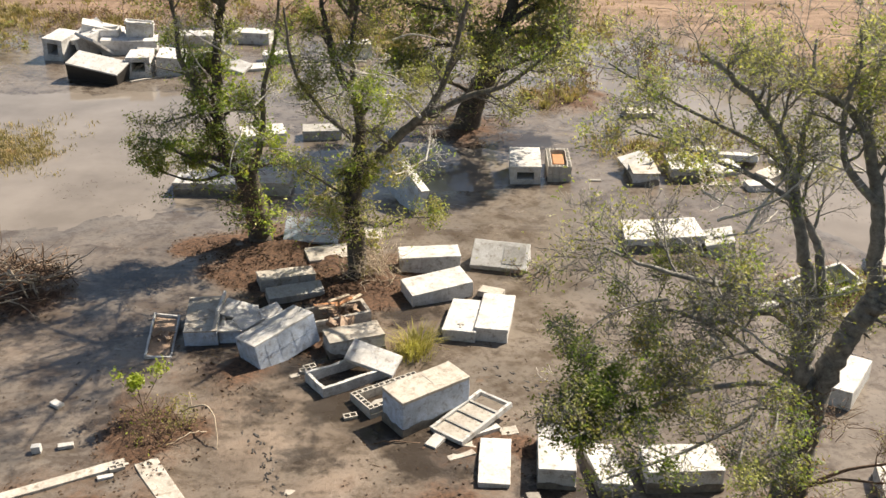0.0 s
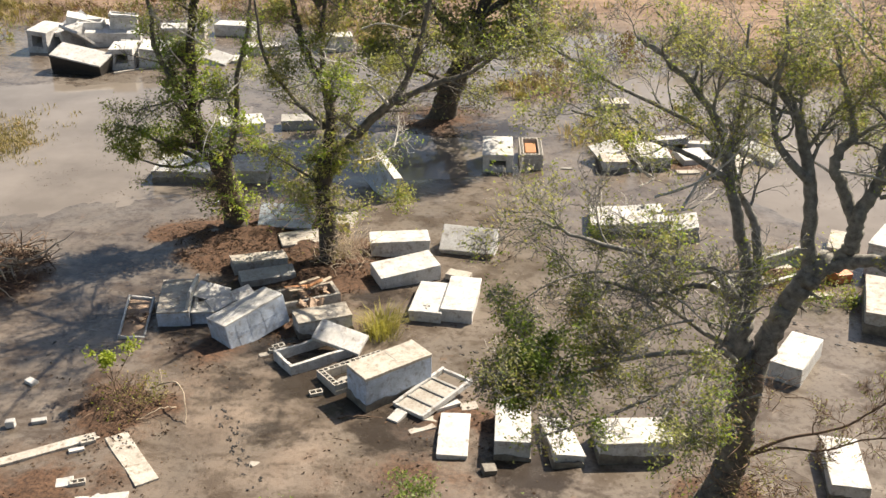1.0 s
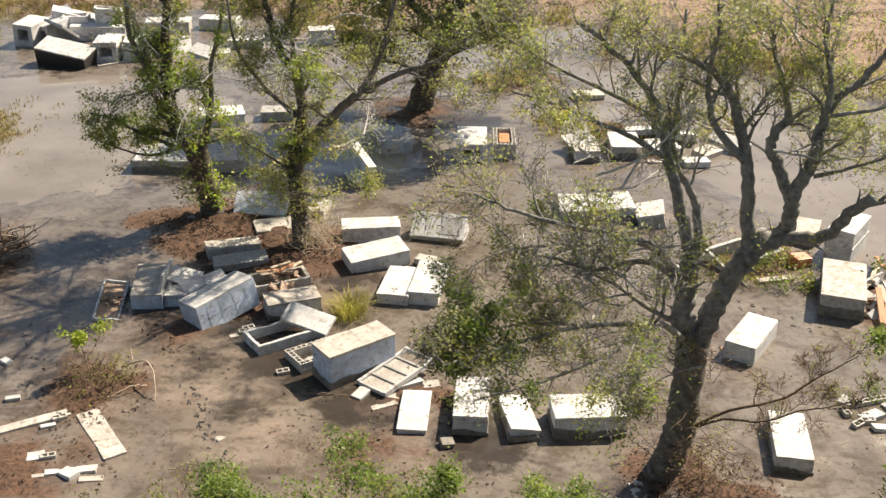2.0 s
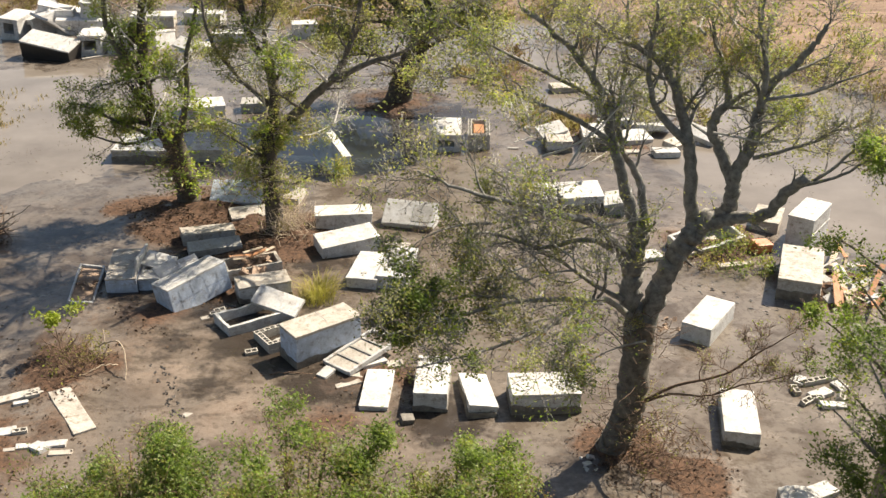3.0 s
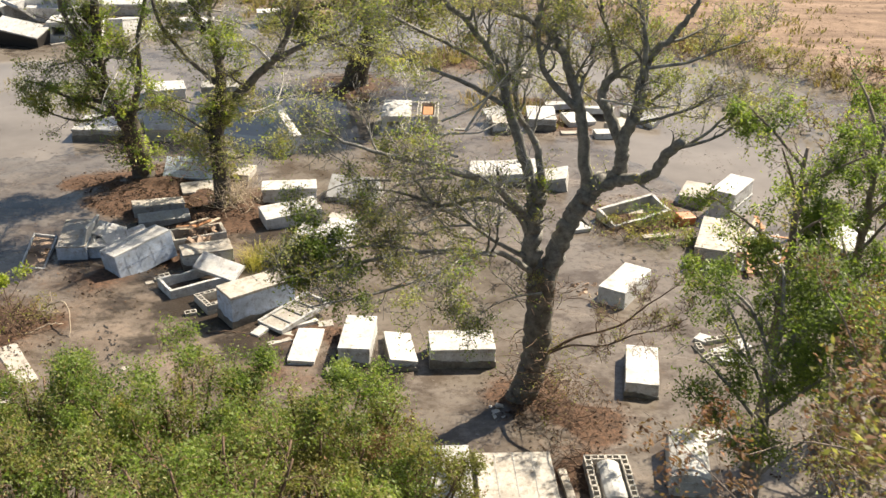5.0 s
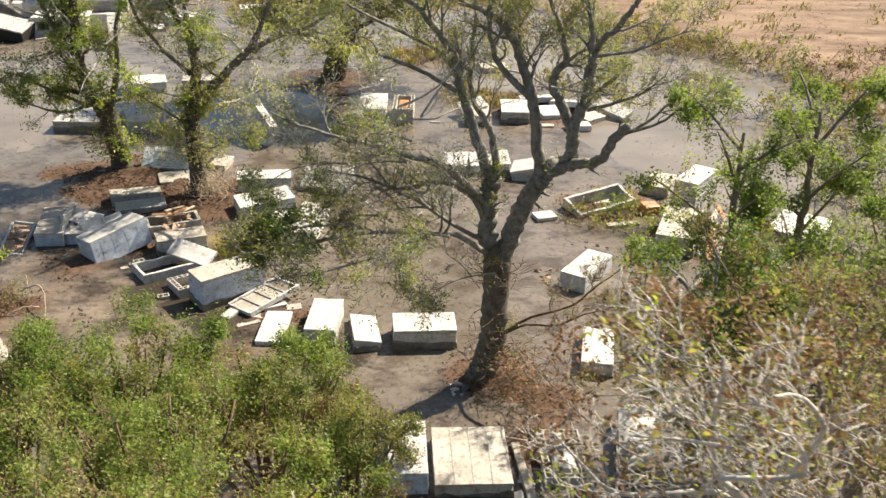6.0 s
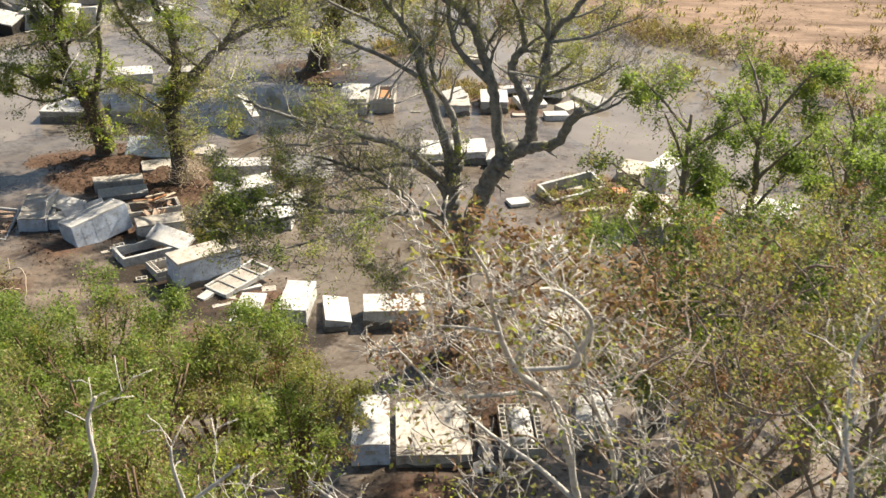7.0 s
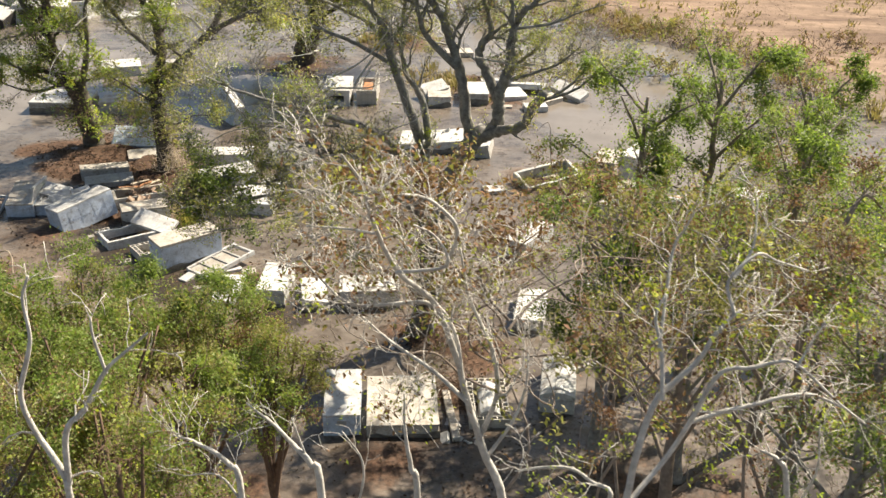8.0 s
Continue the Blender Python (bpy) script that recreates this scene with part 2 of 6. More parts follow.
bl = t.nodes.new("ShaderNodeMath")
bl.operation = "MULTIPLY_ADD"
t.links.new(black_at.outputs["Fac"], bl.inputs[0])
bl.inputs[1].default_value = 0.9
t.links.new(ramp(t, noisy(t, 1.4, 9, 0.72), [(0.35, grey(0)), (0.65, grey(0.6))]), bl.inputs[2])
# black patches: wet mud plus the painted tree shade
mudc = mix(t, ramp(t, bl.outputs[0], [(0.46, grey(0)), (0.80, grey(0.9))]), mudc, (0.030, 0.023, 0.018))
mudc = mix(t, ramp(t, noisy(t, 13, 8, 0.8), [(0.60, grey(0)), (0.70, grey(0.5))]), mudc, (0.050, 0.038, 0.028))
litc = mix(t, ramp(t, noisy(t, 7.0, 8, 0.75), [(0.35, grey(0)), (0.65, grey(1))]), (0.020, 0.013, 0.009), (0.150, 0.082, 0.050))
mp2 = t.nodes.new("ShaderNodeMapping")
mp2.inputs["Rotation"].default_value, mp2.inputs["Scale"].default_value = (0, 0, 0.35), (0.10, 0.42, 1)
t.links.new(tc.outputs["Object"], mp2.inputs["Vector"])
drift = put(t, "ShaderNodeTexNoise", Scale=1.0, Detail=12.0, Roughness=0.74)
t.links.new(mp2.outputs[0], drift.inputs["Vector"])
fldc = mix(t, ramp(t, drift.outputs["Fac"], [(0.38, grey(0)), (0.60, grey(1))]), (0.105, 0.064, 0.044), (0.270, 0.185, 0.130))
fldc = mix(t, ramp(t, noisy(t, 1.3, 10, 0.78), [(0.50, grey(0)), (0.62, grey(0.7))]), fldc, (0.105, 0.066, 0.040))
edge_noise = t.nodes.new("ShaderNodeMath")
edge_noise.operation = "MULTIPLY_ADD"
t.links.new(litter_at.outputs["Fac"], edge_noise.inputs[0])
edge_noise.inputs[1].default_value = 1.1
t.links.new(ramp(t, noisy(t, 1.6, 8, 0.7), [(0.3, grey(0)), (0.75, grey(0.35))]), edge_noise.inputs[2])
cover = ramp(t, edge_noise.outputs[0], [(0.28, grey(0)), (0.62, grey(1))])
c = mix(t, cover, mudc, litc)
c = mix(t, field_at.outputs["Fac"], c, fldc)
t.links.new(c, b.inputs["Base Color"])
film = ramp(t, rise.outputs[0], [(0.06, grey(0.10)), (0.13, grey(0.24)), (0.20, grey(0.6))])
rg = mix(t, cover, mix(t, 0.35, film, ramp(t, streak.outputs["Fac"], [(0.38, grey(0.08)), (0.66, grey(0.5))])), grey(0.9))
rg = mix(t, field_at.outputs["Fac"], rg, grey(0.95))
t.links.new(rg, b.inputs["Roughness"])
b.inputs["Specular IOR Level"].default_value = 0.32
relief = mix(t, 0.35, small, noisy(t, 22, 8, 0.75))
calm = mix(t, ramp(t, rise.outputs[0], [(0.07, grey(0.12)), (0.18, grey(0.75))]), grey(0.5), relief)
bump(t, b, mix(t, cover, calm, relief), 0.7, 0.06)
gm.materials.append(m)
tagged(new("ground", gm), "grey-brown wet mud with patches of leaf litter", "ground", kind="structure")

m, t, b = material("muddy_water", 0.06)
t.links.new(mix(t, ramp(t, noisy(t, 0.25, 6, 0.6), [(0.35, grey(0)), (0.65, grey(1))]), SILT_DARK, SILT_LIGHT), b.inputs["Base Color"])
t.links.new(ramp(t, noisy(t, 0.6, 5, 0.6), [(0.4, grey(0.03)), (0.7, grey(0.14))]), b.inputs["Roughness"])
b.inputs["IOR"].default_value = 1.33
bump(t, b, noisy(t, 2.2, 4, 0.5), 0.05, 0.05)
wm = bpy.data.meshes.new("water")
wm.from_pydata([(-120, -40, 0), (120, -40, 0), (120, 130, 0), (-120, 130, 0)], [], [(0, 1, 2, 3)])
wm.materials.append(m)
tagged(new("water", wm), "shallow brown flood water over the mud", "water", kind="structure")

# ---- mesh tools ----


def finish(name, bm, mat, smooth=False):
    me = bpy.data.meshes.new(name)
    bm.to_mesh(me)
    bm.free()
    me.materials.append(mat)
    if smooth:
        me.shade_smooth()
    return me


def part(name, bm, mat, parent, label="", m=None, smooth=False):
    ob = new(name, bm if isinstance(bm, bpy.types.Mesh) else finish(name, bm, mat, smooth))
    ob.parent = parent
    if m is not None:
        ob.matrix_basis = m
    return tagged(ob, label)


def thing(name, m, label, category, group=""):
    ob = new(name)
    ob.matrix_basis = m
    ob.empty_display_size = 0.1
    return tagged(ob, label, category, group)


def block_of(bm, sx, sy, sz, at=(0, 0, 0), bevel=0.02, rough=0.0, cuts=0, m=None):
    """A box with rounded and slightly uneven edges, standing on z = at.z."""
    tmp = bmesh.new()
    bmesh.ops.create_cube(tmp, size=1.0, matrix=Matrix.Translation((at[0], at[1], at[2] + sz / 2)) @ Matrix.Diagonal((sx, sy, sz, 1)))
    if cuts:
        bmesh.ops.subdivide_edges(tmp, edges=list(tmp.edges), cuts=cuts, use_grid_fill=True)
    if bevel:
        es = [e for e in tmp.edges if len(e.link_faces) == 2 and e.calc_face_angle(0) > 1.0]
        bmesh.ops.bevel(tmp, geom=es, offset=bevel, segments=2, profile=0.6, affect="EDGES")
    me = bpy.data.meshes.new("scrap")
    tmp.to_mesh(me)
    tmp.free()
    before = len(bm.verts)
    bm.from_mesh(me)
    bpy.data.meshes.remove(me)
    bm.verts.ensure_lookup_table()
    vs = bm.verts[before:]
    o = random.random() * 50
    for v in vs:
        if rough:
            v.co += rough * noise.noise_vector(v.co * 2.3 + Vector((o, o, 0)))
        if m is not None:
            v.co = m @ v.co
    return vs


def slab_mesh(name, sx, sy, sz, mat, bevel=0.02, rough=0.012, cuts=3):
    bm = bmesh.new()
    block_of(bm, sx, sy, sz, bevel=bevel, rough=rough, cuts=cuts)
    return finish(name, bm, mat)


def box_mesh(name, sx, sy, sz, mat, at=(0, 0, 0), bevel=0.012):
    bm = bmesh.new()
    block_of(bm, sx, sy, sz, at=at, bevel=bevel)
    return finish(name, bm, mat)


VAULT_GROUP = "displaced burial vaults"


def vault(x, y, L, W, H, yaw, mat=WHITE, top=None, label="white concrete burial vault half sunk in mud", tilt=(0, 0), z=0.0, lid=0.12, over=0.03, arched=False, sink=0.25, group=VAULT_GROUP):
    """A burial vault: a body and a lid slab. Its empty stands at the middle of its base, the long side along its x axis."""
    v = thing("burial_vault", pose(x, y, z) @ pose(0, 0, 0, 0, 0, yaw) @ pose(0, 0, 0, tilt[0], tilt[1], 0), label, "burial vault", group)
    bm = bmesh.new()
    block_of(bm, L, W, H - lid + sink, at=(0, 0, -sink), bevel=0.025, rough=0.018, cuts=4)
    part("body", bm, mat, v)
    bm = bmesh.new()
    vs = block_of(bm, L + 2 * over, W + 2 * over, lid, at=(0, 0, H - lid + 0.003), bevel=0.022, rough=0.014, cuts=4)
    if arched:
        for w in vs:
            if w.co.z > H - lid * 0.5:
                w.co.z += 0.16 * max(0.0, 1 - (w.co.y / (W * 0.55)) ** 2)
    part("lid", bm, top or mat, v)
    return v


def piece_of(v, name):
    return next(c for c in v.children if c.name.split(".")[0] == name)


def muddy_foot(v, L, W, h):
    """A crust of wet mud with a ragged upper edge that the flood left round a vault's foot."""
    bm = bmesh.new()
    vs = block_of(bm, L + 0.05, W + 0.05, h + 0.2, at=(0, 0, -0.2), bevel=0, rough=0.008, cuts=21)
    o = random.random() * 60
    for w in vs:
        if w.co.z > h * 0.45:
            w.co.z += 0.16 * noise.noise(Vector((w.co.x * 1.4 + o, w.co.y * 1.4, 0))) + 0.07 * noise.noise(Vector((w.co.x * 5.1 + o, w.co.y * 5.1, 2)))
    return part("mud_crust", bm, MUDDY, v, "dark wet mud crust")


def wall_box(x, y, L, W, H, yaw, mat, label, thick=0.12, fill=None, z=0.0, tilt=(0, 0), sink=0.15, missing=()):
    """An open vault without its lid: a floor, four walls, and what has washed into it."""
    v = thing("open_vault", pose(x, y, z) @ pose(0, 0, 0, 0, 0, yaw) @ pose(0, 0, 0, tilt[0], tilt[1], 0), label, "open vault", "open broken vaults")
    part("floor_slab", slab_mesh("floor_slab", L - 2 * thick - 0.01, W - 2 * thick - 0.01, 0.06 + sink, fill or mat), None, v, m=pose(0, 0, -sink))
    for i, (sx, sy, px, py) in enumerate(((L, thick, 0, W / 2 - thick / 2), (L, thick, 0, thick / 2 - W / 2), (thick, W - 2 * thick - 0.006, L / 2 - thick / 2, 0), (thick, W - 2 * thick - 0.006, thick / 2 - L / 2, 0))):
        if i in missing:
            continue
        bm = bmesh.new()
        vs = block_of(bm, sx, sy, H + sink, at=(px, py, -sink), bevel=0.012, rough=0.02, cuts=5)
        o = random.random() * 40
        for w in vs:
            if w.co.z > H * 0.5:
                w.co.z -= 0.10 * max(0.0, noise.noise(Vector((w.co.x * 1.5 + o, w.co.y * 1.5, 0))))
        part("side_wall" if i < 2 else "end_wall", bm, mat, v)
    return v


def hollow_block():
    """A concrete block 0.39 x 0.19 x 0.19 with two open cores."""
    L, W, H, w = 0.39, 0.19, 0.19, 0.032
    xs, ys = [-L / 2, -L / 2 + w, -w / 2, w / 2, L / 2 - w, L / 2], [-W / 2, -W / 2 + w, W / 2 - w, W / 2]
    vs, fs, ids = [], [], {}

    def vid(x, y, z):
        k = (round(x, 4), round(y, 4), z)
        if k not in ids:
            ids[k] = len(vs)
            vs.append((x, y, z))
        return ids[k]

    for i in range(5):
        for j in range(3):
            hole = j == 1 and i in (1, 3)
            q = [(xs[i], ys[j]), (xs[i + 1], ys[j]), (xs[i + 1], ys[j + 1]), (xs[i], ys[j + 1])]
            if not hole:
                fs.append([vid(*p, H) for p in q])
            else:
                for k in range(4):
                    a, c2 = q[k], q[(k + 1) % 4]
                    fs.append([vid(*a, H), vid(*c2, H), vid(*c2, 0.03), vid(*a, 0.03)])
                fs.append([vid(*p, 0.03) for p in q])
    ring = [(-L / 2, -W / 2), (L / 2, -W / 2), (L / 2, W / 2), (-L / 2, W / 2)]
    for k in range(4):
        a, c2 = ring[k], ring[(k + 1) % 4]
        fs.append([vid(*a, 0), vid(*c2, 0), vid(*c2, H), vid(*a, H)])
    me = bpy.data.meshes.new("concrete_block")
    me.from_pydata(vs, [], fs)
    me.materials.append(BLOCK)
    return me


HOLLOW = hollow_block()


def block_box(x, y, L, W, rows, yaw, label, fill=CONCRETE, z=0.0, tilt=(0, 0)):
    """An open vault laid up from hollow blocks."""
    v = thing("block_vault", pose(x, y, z) @ pose(0, 0, 0, 0, 0, yaw) @ pose(0, 0, 0, tilt[0], tilt[1], 0), label, "open vault", "open block vaults")
    part("floor_slab", slab_mesh("floor_slab", L - 0.42, W - 0.42, 0.2, fill), None, v, m=pose(0, 0, -0.12))
    nl, nw = max(2, round(L / 0.4)), max(1, round((W - 0.4) / 0.4))
    for r in range(rows):
        for s in (-1, 1):
            for i in range(nl):
                j = random.uniform(-0.008, 0.008)
                part("concrete_block", HOLLOW, None, v, m=pose(-L / 2 + (i + 0.5) * L / nl, s * (W / 2 - 0.1) + j, r * 0.2 - 0.02) @ Matrix.Diagonal((L / nl / 0.4, 1, 1, 1)))
            for i in range(nw):
                part("concrete_block", HOLLOW, None, v, m=pose(s * (L / 2 - 0.1), -W / 2 + 0.2 + (i + 0.5) * (W - 0.4) / nw, r * 0.2 - 0.02, 0, 0, 90) @ Matrix.Diagonal(((W - 0.4) / nw / 0.4, 1, 1, 1)))
    return v


def loose_slab(x, y, z, L, W, T, yaw, mat=WHITE, label="broken white concrete slab lying on mud", tilt=(0, 0), name="concrete_slab", group="broken slabs"):
    ob = new(name, slab_mesh(name, L, W, T, mat, 0.015, 0.02, 3))
    ob.matrix_basis = pose(x, y, z) @ pose(0, 0, 0, 0, 0, yaw) @ pose(0, 0, 0, tilt[0], tilt[1], 0)
    return tagged(ob, label, "slab", group)


def loose_block(x, y, yaw, tilt=0, z=0.0):
    ob = new("concrete_block", HOLLOW)
    ob.matrix_basis = pose(x, y, z, tilt, 0, yaw)
    return tagged(ob, "loose hollow concrete block lying on mud", "block", "loose concrete blocks")


def rubble(x, y, r, n, mat, label, name="rubble", z=0.0, size=(0.06, 0.22), heap=0.15):
    """A heap of broken bits as one object of stuff."""
    bm = bmesh.new()
    for i in range(n):
        a, d = random.random() * 6.283, r * math.sqrt(random.random())
        s = random.uniform(*size)
        mm = pose(d * math.cos(a), d * math.sin(a), heap * (1 - d / r) * random.random(), random.uniform(-40, 40), random.uniform(-40, 40), random.uniform(0, 180))
        block_of(bm, s * random.uniform(0.8, 2.2), s, s * random.uniform(0.2, 0.7), bevel=0, m=mm)
    ob = new(name, finish(name, bm, mat))
    ob.location = (x, y, z)
    return tagged(ob, label, name, kind="stuff")


def niche_vault(x, y, L, W, H, yaw, label, tilt=(0, 0), z=0.0):
    """A vault seen end on, its end stone gone: four walls of real thickness and the dark hollow."""
    v = thing("burial_vault", pose(x, y, z) @ pose(0, 0, 0, 0, 0, yaw) @ pose(0, 0, 0, tilt[0], tilt[1], 0), label, "burial vault", VAULT_GROUP)
    w = 0.30
    for s in (-1, 1):
        part("side_wall", slab_mesh("side_wall", L, w, H - 0.15, WHITE), None, v, m=pose(0, s * (W / 2 - w / 2), 0))
    part("back_wall", slab_mesh("back_wall", 0.15, W - 2 * w - 0.006, H - 0.15, WORN), None, v, m=pose(L / 2 - 0.08, 0, 0))
    part("sill", slab_mesh("sill", L - 0.16, W - 2 * w - 0.006, H * 0.36, WORN), None, v, m=pose(-0.08, 0, -0.02))
    part("lintel", slab_mesh("lintel", L - 0.16, W - 2 * w - 0.006, 0.14, WHITE), None, v, m=pose(-0.08, 0, H - 0.295))
    part("lid", slab_mesh("lid", L + 0.04, W + 0.04, 0.15, WHITE), None, v, m=pose(0, 0, H - 0.147))
    return v


# ---- vaults round the middle of the yard ----
v = vault(-2.11, 26.54, 2.30, 1.00, 1.18, 41, BLUEISH, BEIGE, "tall grey-white vault with a stained beige top", lid=0.10, over=0.02)
muddy_foot(v, 2.30, 1.00, 0.30)
part("joint_strip", box_mesh("joint_strip", 0.02, 1.02, 0.008, CONCRETE, bevel=0.002), None, piece_of(v, "lid"), m=pose(0.12, 0, 1.178))
v = vault(-1.33, 31.89, 2.15, 1.05, 0.44, 84, WHITE, label="white vault with a small cross on its lid")
bm = bmesh.new()
block_of(bm, 0.34, 0.07, 0.02, bevel=0.004)
block_of(bm, 0.07, 0.22, 0.021, at=(0.05, 0, 0), bevel=0.004)
part("cross", bm, CONCRETE, piece_of(v, "lid"), "small grey cross", m=pose(-0.72, 0.0, 0.447))
vault(-0.30, 32.05, 2.38, 1.03, 0.54, 85, WHITE, label="smooth white vault beside a cross-marked one")
vault(-2.39, 33.95, 2.25, 1.15, 0.66, 27, WHITE, label="clean white vault slightly tipped on black mud", tilt=(5, -3), lid=0.05, over=0)
vault(-2.84, 36.04, 2.17, 0.95, 0.75, 11, WORN, WHITE, "white-topped vault with grey sides beside a tree")
v = vault(-0.20, 36.75, 2.05, 1.10, 0.70, -9, WORN, WHITE, "tipped white vault with a recessed lid panel", tilt=(34, 0), z=0.0, over=0.02)
bm = bmesh.new()
block_of(bm, 0.80, 0.78, 0.02, bevel=0.004)
part("recessed_panel", bm, CONCRETE, piece_of(v, "lid"), "grey recessed panel", m=pose(0.52, 0, 0.695))
loose_slab(-0.5, 33.95, 0.12, 0.85, 0.5, 0.22, -20, BEIGE)
vault(-7.55, 38.35, 2.05, 1.10, 0.70, 1, WORN, BLUEISH, "bluish white vault tipped against a tree trunk", tilt=(32, 0))
vault(-6.55, 36.75, 1.9, 1.15, 0.28, 22, BEIGE, label="low beige vault sunk in litter by a tree")
vault(-7.80, 34.35, 1.95, 0.80, 0.50, 24, CONCRETE, BEIGE, "grey vault with a stained lid askew", tilt=(-4, 2), lid=0.08)
vault(-7.30, 33.45, 1.95, 0.70, 0.36, 24, CONCRETE, label="grey vault tipped in black mud", tilt=(10, 0), lid=0.06, over=0.0)
wall_box(-10.92, 30.10, 2.35, 0.85, 0.16, 100, WHITE, "shallow white tray-shaped vault lid full of dirt", thick=0.07, fill=CLAY, tilt=(10, -6), z=0.12)
vault(-9.75, 30.85, 2.0, 1.05, 0.72, 100, BLUEISH, BEIGE, "blue-grey vault with a dirty top", tilt=(0, -6), lid=0.06, over=0.0)
loose_slab(-9.22, 30.95, 0.62, 1.95, 0.95, 0.10, 98, WHITE, "white vault lid standing on its side", tilt=(-76, 8), name="vault_lid")
wall_box(-8.30, 30.95, 1.7, 1.15, 0.55, 12, WORN, "broken white vault heaped with rubble", fill=BEIGE, missing=(1,))
vault(-8.75, 30.45, 0.7, 0.7, 0.5, 8, BLUEISH, WHITE, "short blue-grey vault end among rubble", lid=0.06)
loose_slab(-7.75, 31.15, 0.48, 1.1, 0.75, 0.10, 35, WHITE, tilt=(12, -10))
loose_slab(-8.7, 31.3, 0.56, 1.1, 0.8, 0.08, -5, WHITE, tilt=(14, 12))
loose_slab(-8.2, 30.7, 0.60, 0.9, 0.6, 0.07, 40, WHITE, tilt=(20, -14))
v = vault(-6.95, 29.65, 2.30, 1.05, 0.95, 49, BLUEISH, WHITE, "large blue-white vault rolled onto its edge", tilt=(-7, -8), z=0.12, lid=0.06, over=0.0, sink=0.1)
for s in (-0.75, -0.25, 0.25, 0.75):
    part("tile_joint", box_mesh("tile_joint", 0.010, 0.004, 0.80, BLUEISH, bevel=0.001), None, piece_of(v, "body"), m=pose(s, -0.532, 0.02))
part("tile_joint", box_mesh("tile_joint", 2.2, 0.004, 0.010, BLUEISH, bevel=0.001), None, piece_of(v, "body"), m=pose(0, -0.534, 0.42))
wall_box(-5.50, 31.75, 2.0, 1.05, 0.52, 26, BEIGE, "open beige vault filled with reddish debris", fill=CLAY)
v = vault(-4.72, 30.10, 1.78, 0.92, 0.66, 24, WORN, BEIGE, "grey vault with a flat stained beige lid", lid=0.08, over=0.01)
muddy_foot(v, 1.78, 0.92, 0.2)
loose_slab(-3.92, 28.72, 0.50, 1.60, 0.80, 0.15, -14, WHITE, "thick white vault lid thrown across broken walls", tilt=(20, 12), name="vault_lid")
# floor slab in plain near-black
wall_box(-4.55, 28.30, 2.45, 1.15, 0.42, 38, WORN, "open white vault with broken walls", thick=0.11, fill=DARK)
block_box(-3.15, 27.30, 2.20, 1.15, 2, 38, "open vault built of hollow concrete blocks", tilt=(-3, 0))
rubble(-5.5, 31.75, 0.75, 40, CLAY, "reddish debris heaped in an open vault", z=0.30, size=(0.08, 0.26), heap=0.28)
rubble(-8.3, 31.0, 0.65, 34, BEIGE, "pale rubble heaped in a broken vault", z=0.30, size=(0.08, 0.26), heap=0.3)
rubble(-10.92, 30.1, 0.36, 16, CLAY, "dirt clods inside a tray-shaped lid", z=0.20, size=(0.05, 0.14), heap=0.06)
for k in range(7):
    ob = new("board", box_mesh("board", random.uniform(0.6, 1.3), 0.13, 0.03, random.choice((PLANK, STRAW, CLAY))))
    ob.matrix_basis = pose(-5.5 + random.uniform(-0.5, 0.6), 31.85 + random.uniform(-0.3, 0.45), 0.55 + 0.035 * k, random.uniform(-8, 8), random.uniform(-10, 10), 26 + random.uniform(-30, 30))
    tagged(ob, "splintered board in a debris heap", "board", "debris boards")
v = thing("grave_frame", pose(-0.80, 26.22, 0.22) @ pose(0, 0, 0, 0, 0, 51) @ pose(0, 0, 0, 0, -7, 0) @ pose(0, 0, 0, -4, 0, 0), "beige panelled concrete frame propped on broken slabs", "frame")
for s in (-1, 1):
    part("long_rail", box_mesh("long_rail", 2.12, 0.10, 0.16, WORN), None, v, m=pose(0, s * 0.56, 0))
for k in range(5):
    part("cross_rail", box_mesh("cross_rail", 0.08, 1.015, 0.13, WORN if k in (0, 4) else CONCRETE), None, v, m=pose(-1.02 + k * 0.51, 0, 0.004))
for k in range(4):
    if k < 3:
        part("panel", box_mesh("panel", 0.42, 1.0, 0.05, BEIGE), None, v, m=pose(-0.765 + k * 0.51, 0, 0.045))
for x, y, z, L, W, T, yaw, mat in ((-1.75, 25.2, 0.05, 0.5, 0.35, 0.12, 60, WHITE), (-1.05, 24.75, 0.03, 0.75, 0.55, 0.10, 25, BEIGE), (-0.42, 25.85, 0.08, 0.85, 0.36, 0.12, 35, WHITE), (-0.75, 25.3, 0.02, 0.6, 0.4, 0.10, 80, BEIGE), (-1.5, 25.6, 0.02, 0.5, 0.3, 0.10, 10, WORN), (0.25, 25.9, 0.0, 0.5, 0.35, 0.12, 15, BEIGE)):
    loose_slab(x, y, z, L, W, T, yaw, mat, tilt=(random.uniform(-8, 8), random.uniform(-8, 8)))
vault(-0.10, 24.31, 1.95, 0.82, 0.26, 90, WHITE, label="narrow white vault lying low in mud", lid=0.07, over=0.01)
v = vault(1.50, 24.45, 2.0, 0.95, 0.70, 90, WORN, WHITE, "white vault with a mud-darkened front", lid=0.07, over=0.01)
muddy_foot(v, 2.0, 0.95, 0.22)
v = vault(2.78, 24.3, 1.95, 0.80, 0.32, 102, WORN, WHITE, "white vault sunk on one side", tilt=(9, 5), lid=0.07)
muddy_foot(v, 2.05, 0.8, 0.16)
v = vault(4.70, 24.20, 1.95, 1.15, 0.70, 7, WORN, WHITE, "white-topped vault with a dark wet base", lid=0.10, over=0.01)
muddy_foot(v, 1.95, 1.15, 0.30)
loose_block(-5.95, 28.5, 20)
loose_block(-5.90, 28.75, 35, 12)
